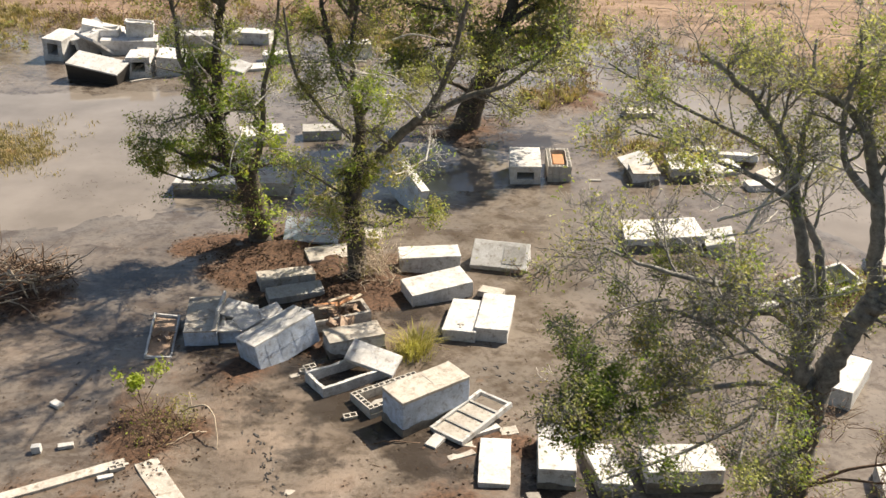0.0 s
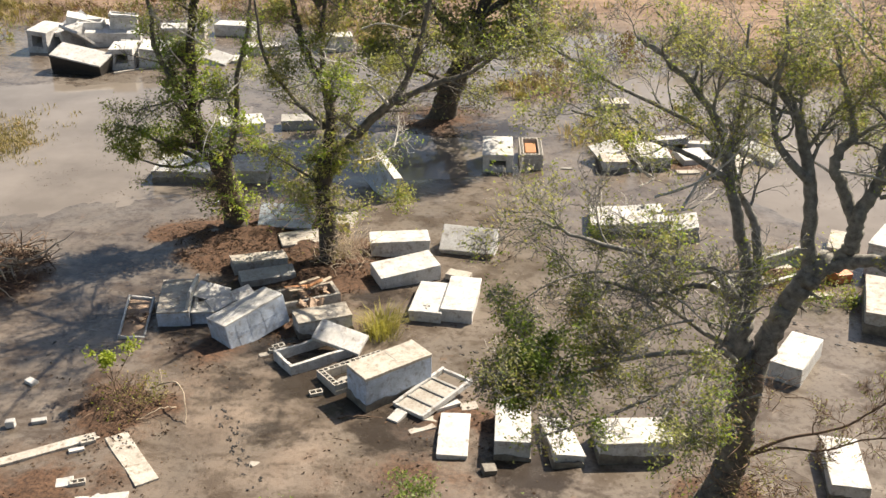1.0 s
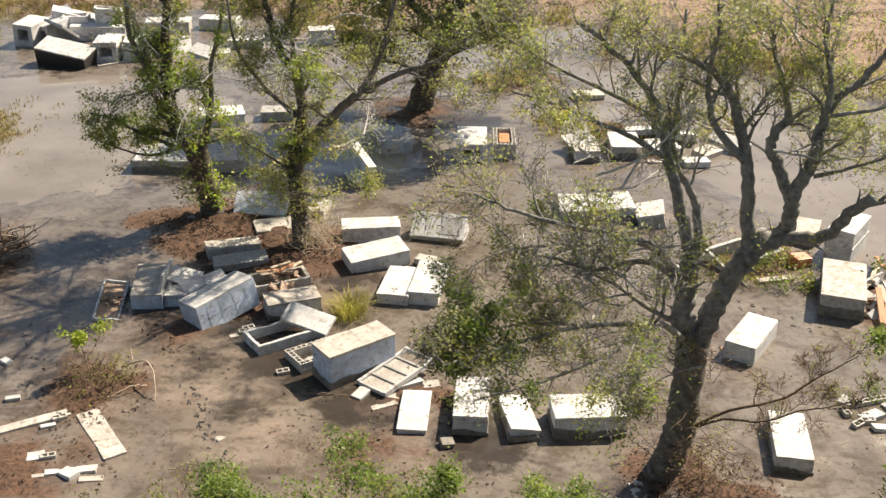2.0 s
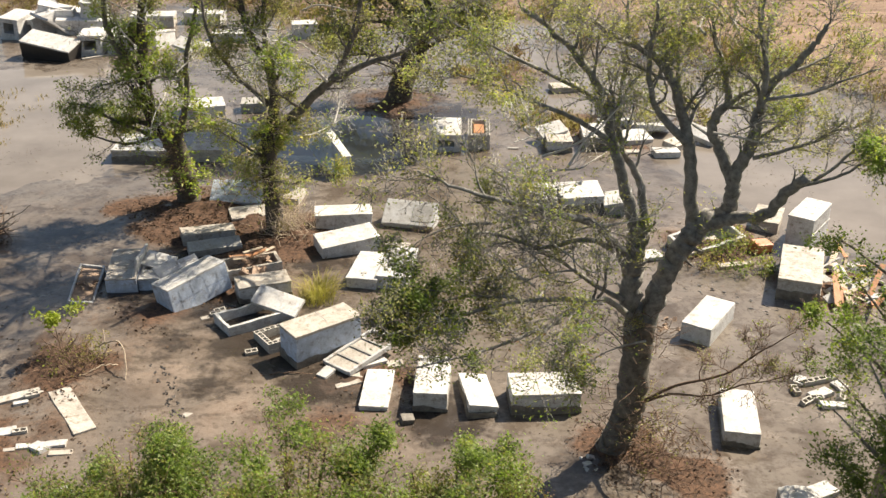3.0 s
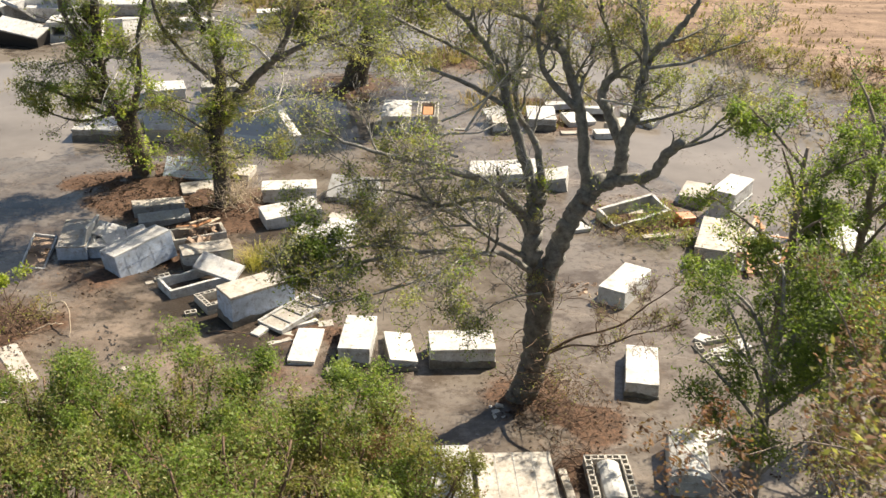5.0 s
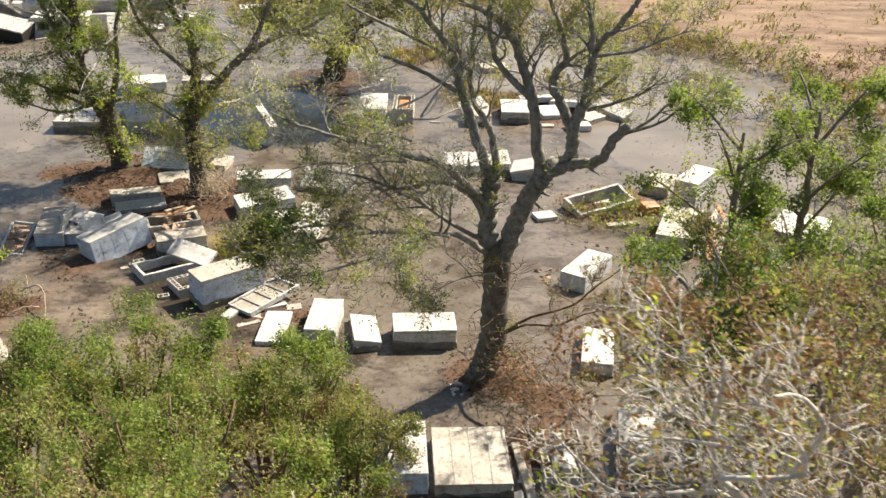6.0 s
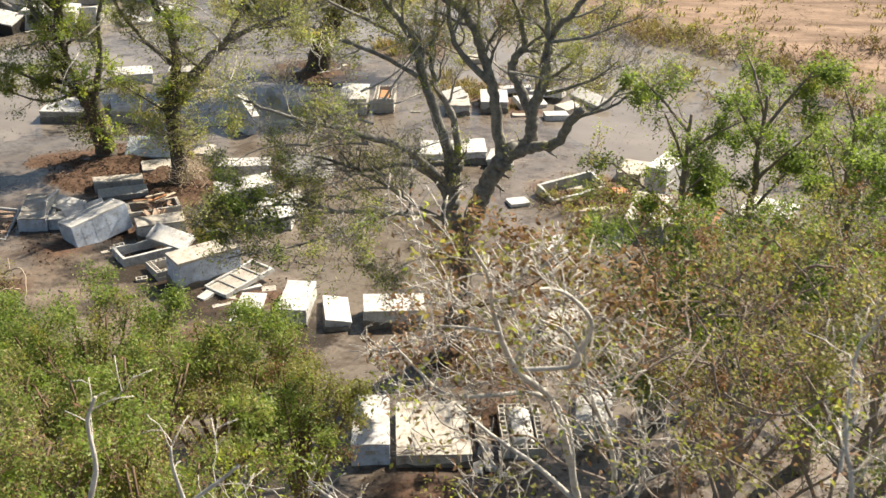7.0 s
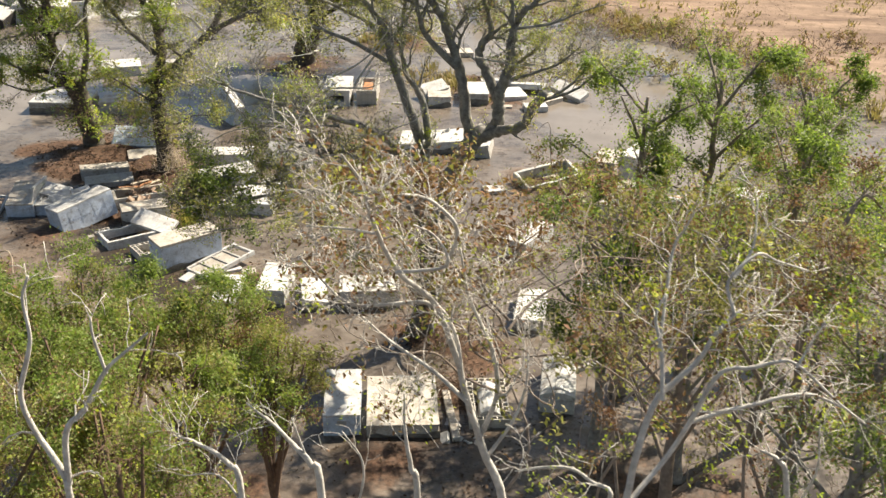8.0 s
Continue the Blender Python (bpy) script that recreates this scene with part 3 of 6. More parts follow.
loose_block(-4.25, 26.22, 25, 8)
loose_slab(0.87, 22.9, 0.0, 0.36, 0.3, 0.26, 20, MUDDY, "broken brown masonry lump standing in mud", tilt=(6, 8))
loose_slab(-6.25, 28.25, 0.0, 0.3, 0.2, 0.12, 30, BEIGE)

# ---- vaults towards the main tree and in front of it ----
vault(10.13, 28.94, 2.2, 0.98, 0.64, 60, WHITE, label="white vault standing alone in grey mud", lid=0.05, over=0.0)
v = vault(10.09, 23.52, 2.15, 0.96, 0.51, 84, WORN, WHITE, "white-topped vault alone in wet mud", lid=0.06, over=0.0)
muddy_foot(v, 2.15, 0.96, 0.16)
v = vault(4.71, 17.67, 2.3, 1.00, 0.72, 96, BLUEISH, WHITE, "white vault with a bluish end and a plate", lid=0.06, over=0.0)
bm = bmesh.new()
block_of(bm, 0.012, 0.26, 0.12, bevel=0.003)
part("end_plate", bm, CONCRETE, piece_of(v, "body"), "small grey plate", m=pose(-1.158, 0, 0.42))
v = vault(6.35, 17.75, 2.4, 1.92, 0.48, 96, BEIGE, BEIGE, "wide cream double vault with long joints", lid=0.08, over=0.02)
muddy_foot(v, 2.4, 1.92, 0.22)
for s in (-0.48, 0.0, 0.48):
    part("joint_strip", box_mesh("joint_strip", 2.40, 0.035, 0.012, CONCRETE, bevel=0.003), None, piece_of(v, "lid"), m=pose(0, s, 0.482))
loose_slab(7.72, 17.65, 0.03, 2.3, 0.22, 0.14, 100, BEIGE, "long narrow concrete kerb beside a double vault", name="kerb_piece")
block_box(8.73, 18.15, 2.1, 1.15, 2, 95, "open block vault with an inner casket liner")
vault(8.75, 18.15, 1.5, 0.56, 0.30, 95, WORN, WHITE, "small white liner inside a block vault", arched=True, lid=0.06, over=0.0)
vault(10.75, 19.0, 2.0, 1.0, 0.58, 85, WORN, WHITE, "round-topped white vault in shade", arched=True, lid=0.08, over=0.0)
loose_slab(11.6, 20.6, 0.02, 0.8, 0.5, 0.16, 30, WORN)
for x, y, L, W, yaw in ((12.8, 25.2, 0.7, 0.4, 30), (13.5, 25.6, 0.6, 0.35, 110), (12.3, 25.9, 0.5, 0.4, 60), (13.0, 24.6, 0.8, 0.3, 10)):
    loose_slab(x, y, 0.03, L, W, 0.12, yaw, WORN, "broken pale wall piece among blocks", tilt=(random.uniform(-14, 14), random.uniform(-14, 14)))
for x, y, yaw, tl in ((12.55, 25.75, 20, 0), (12.92, 25.9, 22, 0), (13.3, 26.05, 20, 0), (12.25, 24.75, 40, 15), (12.6, 24.9, 10, 0), (13.3, 25.1, 70, 30), (12.1, 25.3, 100, 0)):
    loose_block(x, y, yaw, tl)
rubble(8.8, 29.1, 0.6, 22, CLAY, "small heap of reddish broken brick", size=(0.06, 0.14), heap=0.12)
rubble(5.9, 21.4, 0.35, 8, WHITE, "white chips at the foot of a tree", size=(0.06, 0.16), heap=0.1)
rubble(8.2, 17.0, 0.7, 16, WORN, "pale broken concrete bits in mud", size=(0.08, 0.22), heap=0.12)

# ---- right-hand group ----
v = vault(13.9, 32.4, 2.9, 1.4, 0.85, 74, CONCRETE, BEIGE, "large beige-topped vault with a mossy end", lid=0.09, over=0.02)
muddy_foot(v, 2.9, 1.4, 0.42)
v = vault(15.1, 36.3, 2.1, 0.98, 1.30, 58, WORN, WHITE, "tall stacked white vault", lid=0.10, over=0.02)
part("middle_band", box_mesh("middle_band", 2.16, 1.04, 0.06, WHITE, at=(0, 0, 0.62)), None, v)
vault(13.9, 37.6, 1.7, 1.0, 0.5, 70, BEIGE, BEIGE, label="low brown vault beside a tall white one", lid=0.08)
wall_box(11.1, 35.4, 2.7, 1.3, 0.50, 30, WORN, "open weathered vault frame overgrown with weeds", thick=0.12, fill=BEIGE, tilt=(12, -4))
loose_slab(8.85, 34.15, 0.05, 0.85, 0.7, 0.14, 20, WHITE)
loose_slab(11.9, 33.6, 0.05, 1.3, 0.3, 0.12, 15, BEIGE)
ob = new("plastic_crate", slab_mesh("plastic_crate", 0.75, 0.5, 0.42, ORANGE, 0.05, 0.02, 2))
ob.matrix_basis = pose(13.05, 35.0, 0.05, 10, 8, 30)
tagged(ob, "orange plastic crate tipped beside a vault", "crate")
for k in range(16):
    L = random.uniform(0.7, 1.9)
    ob = new("board", box_mesh("board", L, random.uniform(0.10, 0.24), 0.03, random.choice((PLANK, PLANK, STRAW, WHITE))))
    ob.matrix_basis = pose(15.3 + random.uniform(-0.8, 1.2), 32.5 + random.uniform(-2.0, 2.2), 0.12 + 0.05 * k % 0.4, random.uniform(-20, 20), random.uniform(-25, 25), random.uniform(20, 110))
    tagged(ob, "splintered board in a debris heap", "board", "debris boards")
for x, y, yaw, mat in ((14.85, 31.3, 80, PLANK), (15.15, 31.5, 92, STRAW)):
    ob = new("board", box_mesh("board", 1.9, 0.22, 0.04, mat))
    ob.matrix_basis = pose(x, y, 0.42, random.uniform(-12, 12), -12, yaw)
    tagged(ob, "wide orange board leaning on a debris heap", "board", "debris boards")
rubble(15.4, 32.6, 1.7, 60, WHITE, "heap of broken plaster and timber", name="debris_heap", size=(0.10, 0.34), heap=0.35)
vault(18.8, 33.6, 2.3, 1.9, 0.40, 60, WHITE, label="white slab vault among saplings", lid=0.1)
vault(20.5, 27.0, 2.2, 1.0, 0.5, 80, WHITE, label="white vault hidden behind green trees", lid=0.08)

# ---- back row ----
niche_vault(0.62, 46.0, 2.1, 1.35, 0.95, 92, "pale vault with an open dark end in flood water", tilt=(0, -4))
block_box(2.13, 46.5, 2.4, 1.05, 4, 92, "open block vault with an orange liner", fill=CLAY)
ob = new("liner_box", slab_mesh("liner_box", 1.3, 0.5, 0.5, PLANK, 0.04, 0.02, 2))
ob.matrix_basis = pose(2.12, 46.6, 0.16, 0, 0, 92)
tagged(ob, "reddish liner box inside a block vault", "box")
loose_slab(3.78, 45.54, 0.0, 0.5, 0.16, 0.10, 5, CONCRETE)
v = vault(5.88, 46.2, 2.0, 1.15, 0.60, 95, WORN, BEIGE, "pale vault with a cracked top in shallow water", lid=0.06)
muddy_foot(v, 2.0, 1.15, 0.2)
loose_slab(5.6, 46.7, 0.62, 1.3, 1.1, 0.10, 20, WHITE, "cracked white lid resting across a vault", tilt=(10, -12), name="vault_lid")
v = vault(7.75, 46.8, 2.1, 1.35, 0.66, 92, CONCRETE, WHITE, "grey vault with a white top", lid=0.07)
muddy_foot(v, 2.1, 1.35, 0.3)
loose_slab(9.2, 45.4, 0.02, 1.0, 0.4, 0.14, 5, BEIGE)
for x, y, z, L, W, yaw, tl in ((9.6, 47.2, 0.1, 1.6, 1.0, 30, 14), (10.6, 48.6, 0.15, 1.8, 1.0, -15, -10), (11.6, 46.6, 0.05, 1.5, 0.8, 50, 8), (12.8, 47.6, 0.25, 2.0, 0.8, -40, 20), (8.9, 49.4, 0.1, 1.7, 1.0, 5, -8), (6.6, 55.4, 0.05, 1.6, 0.9, 15, 3), (10.9, 45.3, 0.02, 1.2, 0.7, 10, 0)):
    loose_slab(x, y, z, L, W, 0.28, yaw, random.choice((WHITE, WHITE, BEIGE)), "toppled white slab in yellow grass", tilt=(tl, tl * 0.4))
v = vault(5.05, 39.25, 2.1, 1.10, 0.50, 90, WORN, WHITE, "white vault beside a wider one", tilt=(-3, 3))
muddy_foot(v, 2.1, 1.1, 0.2)
v = vault(6.60, 39.40, 2.0, 1.70, 0.56, 94, WORN, WHITE, "wide white double vault", lid=0.08, tilt=(-4, 3))
muddy_foot(v, 2.0, 1.9, 0.24)
vault(8.2, 39.0, 2.0, 1.05, 0.45, 84, CONCRETE, WORN, "low grey-white vault slumped in mud", tilt=(-13, 6))
rubble(6.6, 39.9, 0.3, 4, WHITE, "white chips on a vault lid", z=0.56, size=(0.08, 0.16), heap=0.02)
v = vault(-13.05, 43.55, 2.75, 2.2, 0.57, 2, CONCRETE, WORN, "wide moss-stained vault under a tree", lid=0.09)
muddy_foot(v, 2.75, 2.2, 0.3)
vault(-10.2, 43.3, 1.5, 1.35, 0.62, 4, CONCRETE, BEIGE, "beige vault behind a tree trunk")
vault(-4.6, 42.6, 2.9, 0.42, 1.25, -55, BLUEISH, WHITE, "large white vault tipped on its side in dark water", tilt=(-8, 20), z=0.35, lid=0.10, over=0.0)
vault(-12.2, 49.8, 2.1, 1.6, 0.55, 20, WORN, WHITE, "white vault far out in the flood")
vault(-9.4, 50.6, 1.9, 1.1, 0.5, 10, CONCRETE, label="grey vault in dark water")
vault(-5.3, 38.6, 1.2, 0.7, 0.32, 85, BEIGE, label="small beige vault behind a tree", lid=0.08)
loose_slab(-7.0, 40.8, 0.02, 1.5, 0.9, 0.25, 12, BEIGE)

# ---- far cluster ----


niche_vault(-28.4, 64.4, 2.1, 1.3, 1.5, 82, "tall white vault with an open dark end", tilt=(5, -4))
niche_vault(-27.0, 65.2, 2.2, 1.4, 1.3, 62, "white vault with a broken open end", tilt=(-9, -7))
loose_slab(-26.2, 64.5, 0.75, 2.7, 1.5, 0.16, 75, WHITE, "large white slab leaning against far vaults", tilt=(14, 34))
vault(-27.0, 67.0, 2.6, 1.7, 1.5, 20, WHITE, label="white vault leaning in the far cluster", tilt=(0, 16))
vault(-24.6, 66.0, 3.4, 1.5, 1.0, 15, WHITE, WHITE, "long white vault in the far cluster", tilt=(4, 3))
# near-black floor slab between the walls
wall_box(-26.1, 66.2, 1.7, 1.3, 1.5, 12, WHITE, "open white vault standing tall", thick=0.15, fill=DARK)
vault(-24.2, 66.6, 1.7, 1.35, 1.75, 16, WHITE, label="upright white vault in the far cluster", lid=0.1, over=0.0, tilt=(-5, 7))
wall_box(-24.0, 66.45, 1.75, 1.4, 0.18, 16, WHITE, "shallow white rim resting on a tall vault", thick=0.12, fill=WORN, z=1.75, sink=0.0, tilt=(-5, 7))
loose_slab(-28.0, 67.4, 0.9, 2.4, 1.3, 0.16, 35, WHITE, "white slab leaning in the far cluster", tilt=(6, -28))
loose_slab(-26.6, 67.9, 0.9, 2.4, 1.3, 0.16, 20, WORN, "white slab leaning in the far cluster", tilt=(10, 22))
# DARK body: wet black side with its shade put into the colour
vault(-24.2, 59.7, 3.3, 1.5, 1.0, -11, DARK, WHITE, "white-topped vault tipped up, its black wet and shaded side showing", tilt=(16, 8), z=0.15, lid=0.10, over=0.0)
niche_vault(-22.1, 60.9, 2.0, 1.35, 1.3, 100, "white vault with a square dark opening")
vault(-20.5, 61.6, 2.0, 1.6, 1.2, 100, WHITE, WHITE, "white vault in the far row", tilt=(6, -3))
vault(-18.8, 62.9, 2.0, 1.5, 0.95, 70, WHITE, label="white vault half under branches", tilt=(-7, 8))
loose_slab(-16.6, 62.0, 0.3, 1.5, 1.0, 0.18, -20, WHITE, tilt=(22, 10))
loose_slab(-22.9, 64.2, 0.5, 1.9, 1.1, 0.16, 50, WORN, "white slab leaning in the far cluster", tilt=(-24, 12))
rubble(-23.0, 62.8, 1.0, 26, WORN, "broken masonry between far vaults", size=(0.15, 0.45), heap=0.3)
vault(-20.6, 68.2, 2.8, 1.4, 0.8, 8, BEIGE, WHITE, "cream vault behind the far row", arched=True)
vault(-17.4, 69.3, 2.6, 1.3, 0.8, -6, WORN, WHITE, "pale vault at the edge of the far bank")
vault(-14.5, 64.6, 2.2, 1.2, 0.6, 10, WORN, WHITE, "grey vault in far flood water")
vault(-9.9, 66.0, 1.6, 1.2, 1.0, 15, WHITE, label="small white vault far behind the trees")
loose_slab(-20.8, 60.3, 0.0, 3.6, 0.22, 0.12, 40, BEIGE, "long pale kerb in flood water", name="kerb_piece")
loose_slab(-15.8, 62.4, 0.1, 1.6, 0.8, 0.2, 20, WHITE, tilt=(10, 0))

# ---- low bank with fallen masonry ----
loose_slab(-8.55, 22.72, 0.05, 2.45, 0.62, 0.10, -52, BEIGE, "long cream slab lying on sandy mud", name="long_slab")
loose_slab(-11.2, 22.75, 0.03, 3.4, 0.34, 0.12, 33, BEIGE, "long pale kerb lying along the bank", name="kerb_piece")
loose_slab(-13.4, 21.5, 0.03, 1.6, 0.40, 0.12, 30, WORN, "broken end of a pale kerb", name="kerb_piece")
loose_block(-9.95, 23.35, 30)
loose_block(-9.55, 21.6, 20)
for x, y, L, W, T, yaw, mat in ((-9.9, 21.6, 0.42, 0.38, 0.12, 15, WHITE), (-10.15, 23.0, 0.42, 0.15, 0.10, 28, WHITE), (-12.4, 24.0, 0.25, 0.2, 0.2, 10, WHITE), (-11.7, 24.25, 0.42, 0.16, 0.12, 20, WORN), (-9.95, 24.6, 0.22, 0.2, 0.14, 10, BLUEISH), (-10.6, 21.4, 0.35, 0.2, 0.1, 0, WHITE), (-8.45, 21.15, 0.7, 0.3, 0.1, 10, WHITE), (-8.75, 20.95, 0.5, 0.35, 0.14, -30, WHITE), (-8.1, 20.8, 0.6, 0.22, 0.08, 12, BEIGE), (-9.2, 20.95, 0.35, 0.2, 0.12, 18, WHITE), (-9.5, 20.8, 0.35, 0.14, 0.1, 12, BEIGE), (-5.25, 22.75, 0.25, 0.2, 0.08, 0, BEIGE), (-12.78, 26.2, 0.36, 0.24, 0.12, -30, WHITE), (-7.35, 19.1, 0.4, 0.3, 0.2, 40, WHITE)):
    loose_slab(x, y, 0.03, L, W, T, yaw, mat, "small broken concrete piece on mud", tilt=(random.uniform(-6, 6), random.uniform(-6, 6)))
loose_slab(-10.9, 40.2, 0.02, 0.3, 0.22, 0.14, 10, WHITE)

# ---- trees ----


class Wood:
    """Collects tubes, to be made into one mesh."""

    def __init__(self, finest=0.0055):
        self.v, self.f, self.finest = [], [], finest

    def tube(self, pts, radii, sides=6):
        base = len(self.v)
        side = Vector((1, 0.3, 0.1))
        for i, p in enumerate(pts):
            d = (pts[min(i + 1, len(pts) - 1)] - pts[max(i - 1, 0)]).normalized()
            side = (side - d * side.dot(d))
            side = side.normalized() if side.length > 1e-4 else d.orthogonal().normalized()
            other = d.cross(side)
            for k in range(sides):
                a = 6.2832 * k / sides
                q = side * math.cos(a) + other * math.sin(a)
                r = radii[i]
                if r > 0.06:
                    r *= 1 + 0.14 * noise.noise((p + q * radii[i]) * 1.7) + 0.07 * noise.noise((p + q * radii[i]) * 7.0)
                self.v.append(p + q * r)
        n = len(pts)
        for i in range(n - 1):
            for k in range(sides):
                a, b2 = base + i * sides + k, base + i * sides + (k + 1) % sides
                self.f.append((a, b2, b2 + sides, a + sides))
        self.f.append(tuple(base + (n - 1) * sides + k for k in range(sides)))

    def mesh(self, name, mat):
        me = bpy.data.meshes.new(name)
        me.from_pydata(self.v, [], self.f)
        me.materials.append(mat)
        me.shade_smooth()
        return me


def curve_through(pts, steps=5, wobble=0.0):
    """A smooth line through guide points, with small kinks."""
    p = [Vector(q) for q in pts]
    p = [p[0] * 2 - p[1]] + p + [p[-1] * 2 - p[-2]]
    out = []
    for i in range(1, len(p) - 2):
        for s in range(steps):
            u = s / steps
            q = 0.5 * (2 * p[i] + (p[i + 1] - p[i - 1]) * u + (2 * p[i - 1] - 5 * p[i] + 4 * p[i + 1] - p[i + 2]) * u * u + (3 * p[i] - p[i - 1] - 3 * p[i + 1] + p[i + 2]) * u ** 3)
            if wobble and (i > 1 or s):
                q = q + wobble * Vector((random.uniform(-1, 1), random.uniform(-1, 1), random.uniform(-1, 1)))
            out.append(q)
    return out + [p[-2]]


def offshoots(wood, tips, pts, r0, r1, level, n, reach, up, first=0.3, spread=(30, 65), kinks=0.22, thin=0.55):
    """Branches growing out of a limb; the last level's points are where leaves sit."""
    for k in range(n):
        s = first + (1 - first) * (k + random.random()) / n
        i = min(int(s * (len(pts) - 1)), len(pts) - 2)
        at = pts[i].lerp(pts[i + 1], s * (len(pts) - 1) - i)
        d = (pts[i + 1] - pts[i]).normalized()
        axis = Vector((random.gauss(0, 1), random.gauss(0, 1), random.gauss(0, 1))).cross(d).normalized()
        way = Matrix.Rotation(radians(random.uniform(*spread)), 3, axis) @ d
        way = (way + Vector((0, 0, up * random.uniform(0.2, 1.0)))).normalized()
        ln = reach * random.uniform(0.55, 1.15) * (1.1 - 0.45 * s)
        r = (r0 + (r1 - r0) * s) * thin * random.uniform(0.7, 1.1)
        steps = 5 if level > 2 else 4 if level > 1 else 2
        line, q = [at], at
        for j in range(steps):
            way = (way + kinks * Vector((random.gauss(0, 1), random.gauss(0, 1), random.gauss(0, 1) + 0.4 * up))).normalized()
            q = q + way * ln / steps
            line.append(q)
        rr = [max(wood.finest, r * (1 - 0.85 * j / steps)) for j in range(steps + 1)]
        wood.tube(line, rr, 5 if r > 0.03 else 4 if r > 0.015 else 3)
        if level > 1:
            offshoots(wood, tips, line, r, rr[-1], level - 1, max(2, n - 1), reach * 0.55, up, 0.25, spread, kinks, thin)
        if level <= 2:
            tips.extend(line[1:] if level == 1 else line[3:])


def leaf_mesh(name, centres, size, mat, jitter=0.1, flat=0.5, seed=1, slim=0.48, k=4):
    """Small folded leaves round the given points, each a face of its own."""
    rng = np.random.default_rng(seed)
    c = np.asarray(centres, dtype=np.float64)
    n = len(c)
    c = c + rng.normal(0, jitter, (n, 3))
    nor = rng.normal(0, 1, (n, 3)) + np.array((0, 0, flat * 2))
    nor /= np.linalg.norm(nor, axis=1, keepdims=True)
    tan = np.cross(nor, rng.normal(0, 1, (n, 3)))
    tan /= np.linalg.norm(tan, axis=1, keepdims=True) + 1e-9
    bit = np.cross(nor, tan)
    ln = size * rng.uniform(0.65, 1.3, (n, 1))
    v = np.stack([c - tan * ln * 0.5, c + bit * ln * slim * 0.5 + nor * ln * 0.10 - tan * ln * 0.05, c + tan * ln * 0.5 - nor * ln * 0.08, c - bit * ln * slim * 0.5 + nor * ln * 0.10 - tan * ln * 0.05][:k], axis=1)
    if k == 3:
        v[:, 1] += (bit * ln * slim * 0.4).astype(v.dtype)
    me = bpy.data.meshes.new(name)
    me.vertices.add(k * n)
    me.vertices.foreach_set("co", v.reshape(-1).astype(np.float32))
    me.loops.add(k * n)
    me.loops.foreach_set("vertex_index", np.arange(k * n, dtype=np.int32))
    me.polygons.add(n)
    me.polygons.foreach_set("loop_start", np.arange(0, k * n, k, dtype=np.int32))
    me.update(calc_edges=True)
    me.materials.append(mat)
    return me


def spread_leaves(tips, per, rng):
    a = np.array([tuple(p) for p in tips])
    shift = Vector((per, 0, 0))
    keep = np.array([0.03 + 3.2 * max(0.0, 0.08 + 1.0 * noise.noise(Vector(p) * 0.6 + shift) + 0.6 * noise.noise(Vector(p) * 1.7 - shift)) for p in tips])
    counts = rng.poisson(per * keep * rng.gamma(0.45, 1 / 0.45, len(keep)))
    return np.repeat(a, counts, axis=0)


def tree(name, label, limbs, bark=BARK, crown=(), levels=3, n=5, reach=2.0, up=0.35, per=6, size=0.09, jitter=0.13, leaf=OLIVE, kinks=0.22, sides=9, first=0.3, seed=1, wobble=0.04, thin=0.5, category="tree", spread=(30, 65), sprouts=0, above=None, corners=4, finest=0.0055):
    """limbs: (guide points, radius at foot, radius at end[, reach, n, bark]); the first is the trunk. crown: more (material, per, size, share) layers."""
    random.seed(seed)
    rng = np.random.default_rng(seed)
    foot = Vector(limbs[0][0][0])
    ob = thing(name, Matrix.Translation(foot), label, category)
    tips = []
    for i, (pts, r0, r1, *more) in enumerate(limbs):
        wood = Wood(finest)
        line = [p - foot for p in curve_through(pts, 9 if r0 > 0.2 else 5, wobble * min(1.0, r0 * 4))]
        radii = [r0 + (r1 - r0) * k / (len(line) - 1) for k in range(len(line))]
        if i == 0:
            radii = [r * (1 + 0.5 * math.exp(-k / (len(radii) * 0.09))) for k, r in enumerate(radii)]
        wood.tube(line, radii, 16 if r0 > 0.2 else sides if r0 > 0.08 else 6)
        if not (len(more) > 1 and more[1] == 0):
            own = []
            offshoots(wood, own, line, r0, r1, levels, more[1] if len(more) > 1 else n, more[0] if more else reach, up, first if i else 0.75, spread, kinks, thin)
            tips += own if len(more) < 4 else random.sample(own, int(len(own) * more[3]))
        part("limb" if i else "trunk", wood.mesh("limb" if i else "trunk", more[2] if len(more) > 2 else bark), None, ob)
    layers = [(leaf, per, size)] + list(crown)
    for k, (mat, p, s) in enumerate(layers):
        if p > 0 and tips:
            part("crown" if k == 0 else "foliage", leaf_mesh("crown", spread_leaves(tips, p, rng), s, mat, jitter, seed=seed + k, k=corners), None, ob)
    if above:
        high, mat, p, s = above
        part("foliage", leaf_mesh("foliage", spread_leaves([q for q in tips if q.z > high], p, rng), s, mat, 0.3, seed=seed + 8, k=3), None, ob)
    if sprouts:
        spots = [q + Vector((random.gauss(0, 0.07), random.gauss(0, 0.07), random.gauss(0, 0.07))) for q in random.sample(tips, min(sprouts, len(tips))) for k in range(random.randint(8, 40))]
        part("foliage", leaf_mesh("foliage", [tuple(q) for q in spots], 0.075 if size > 0.06 else 0.042, LIME, 0.05, seed=seed + 9), None, ob)
    return ob


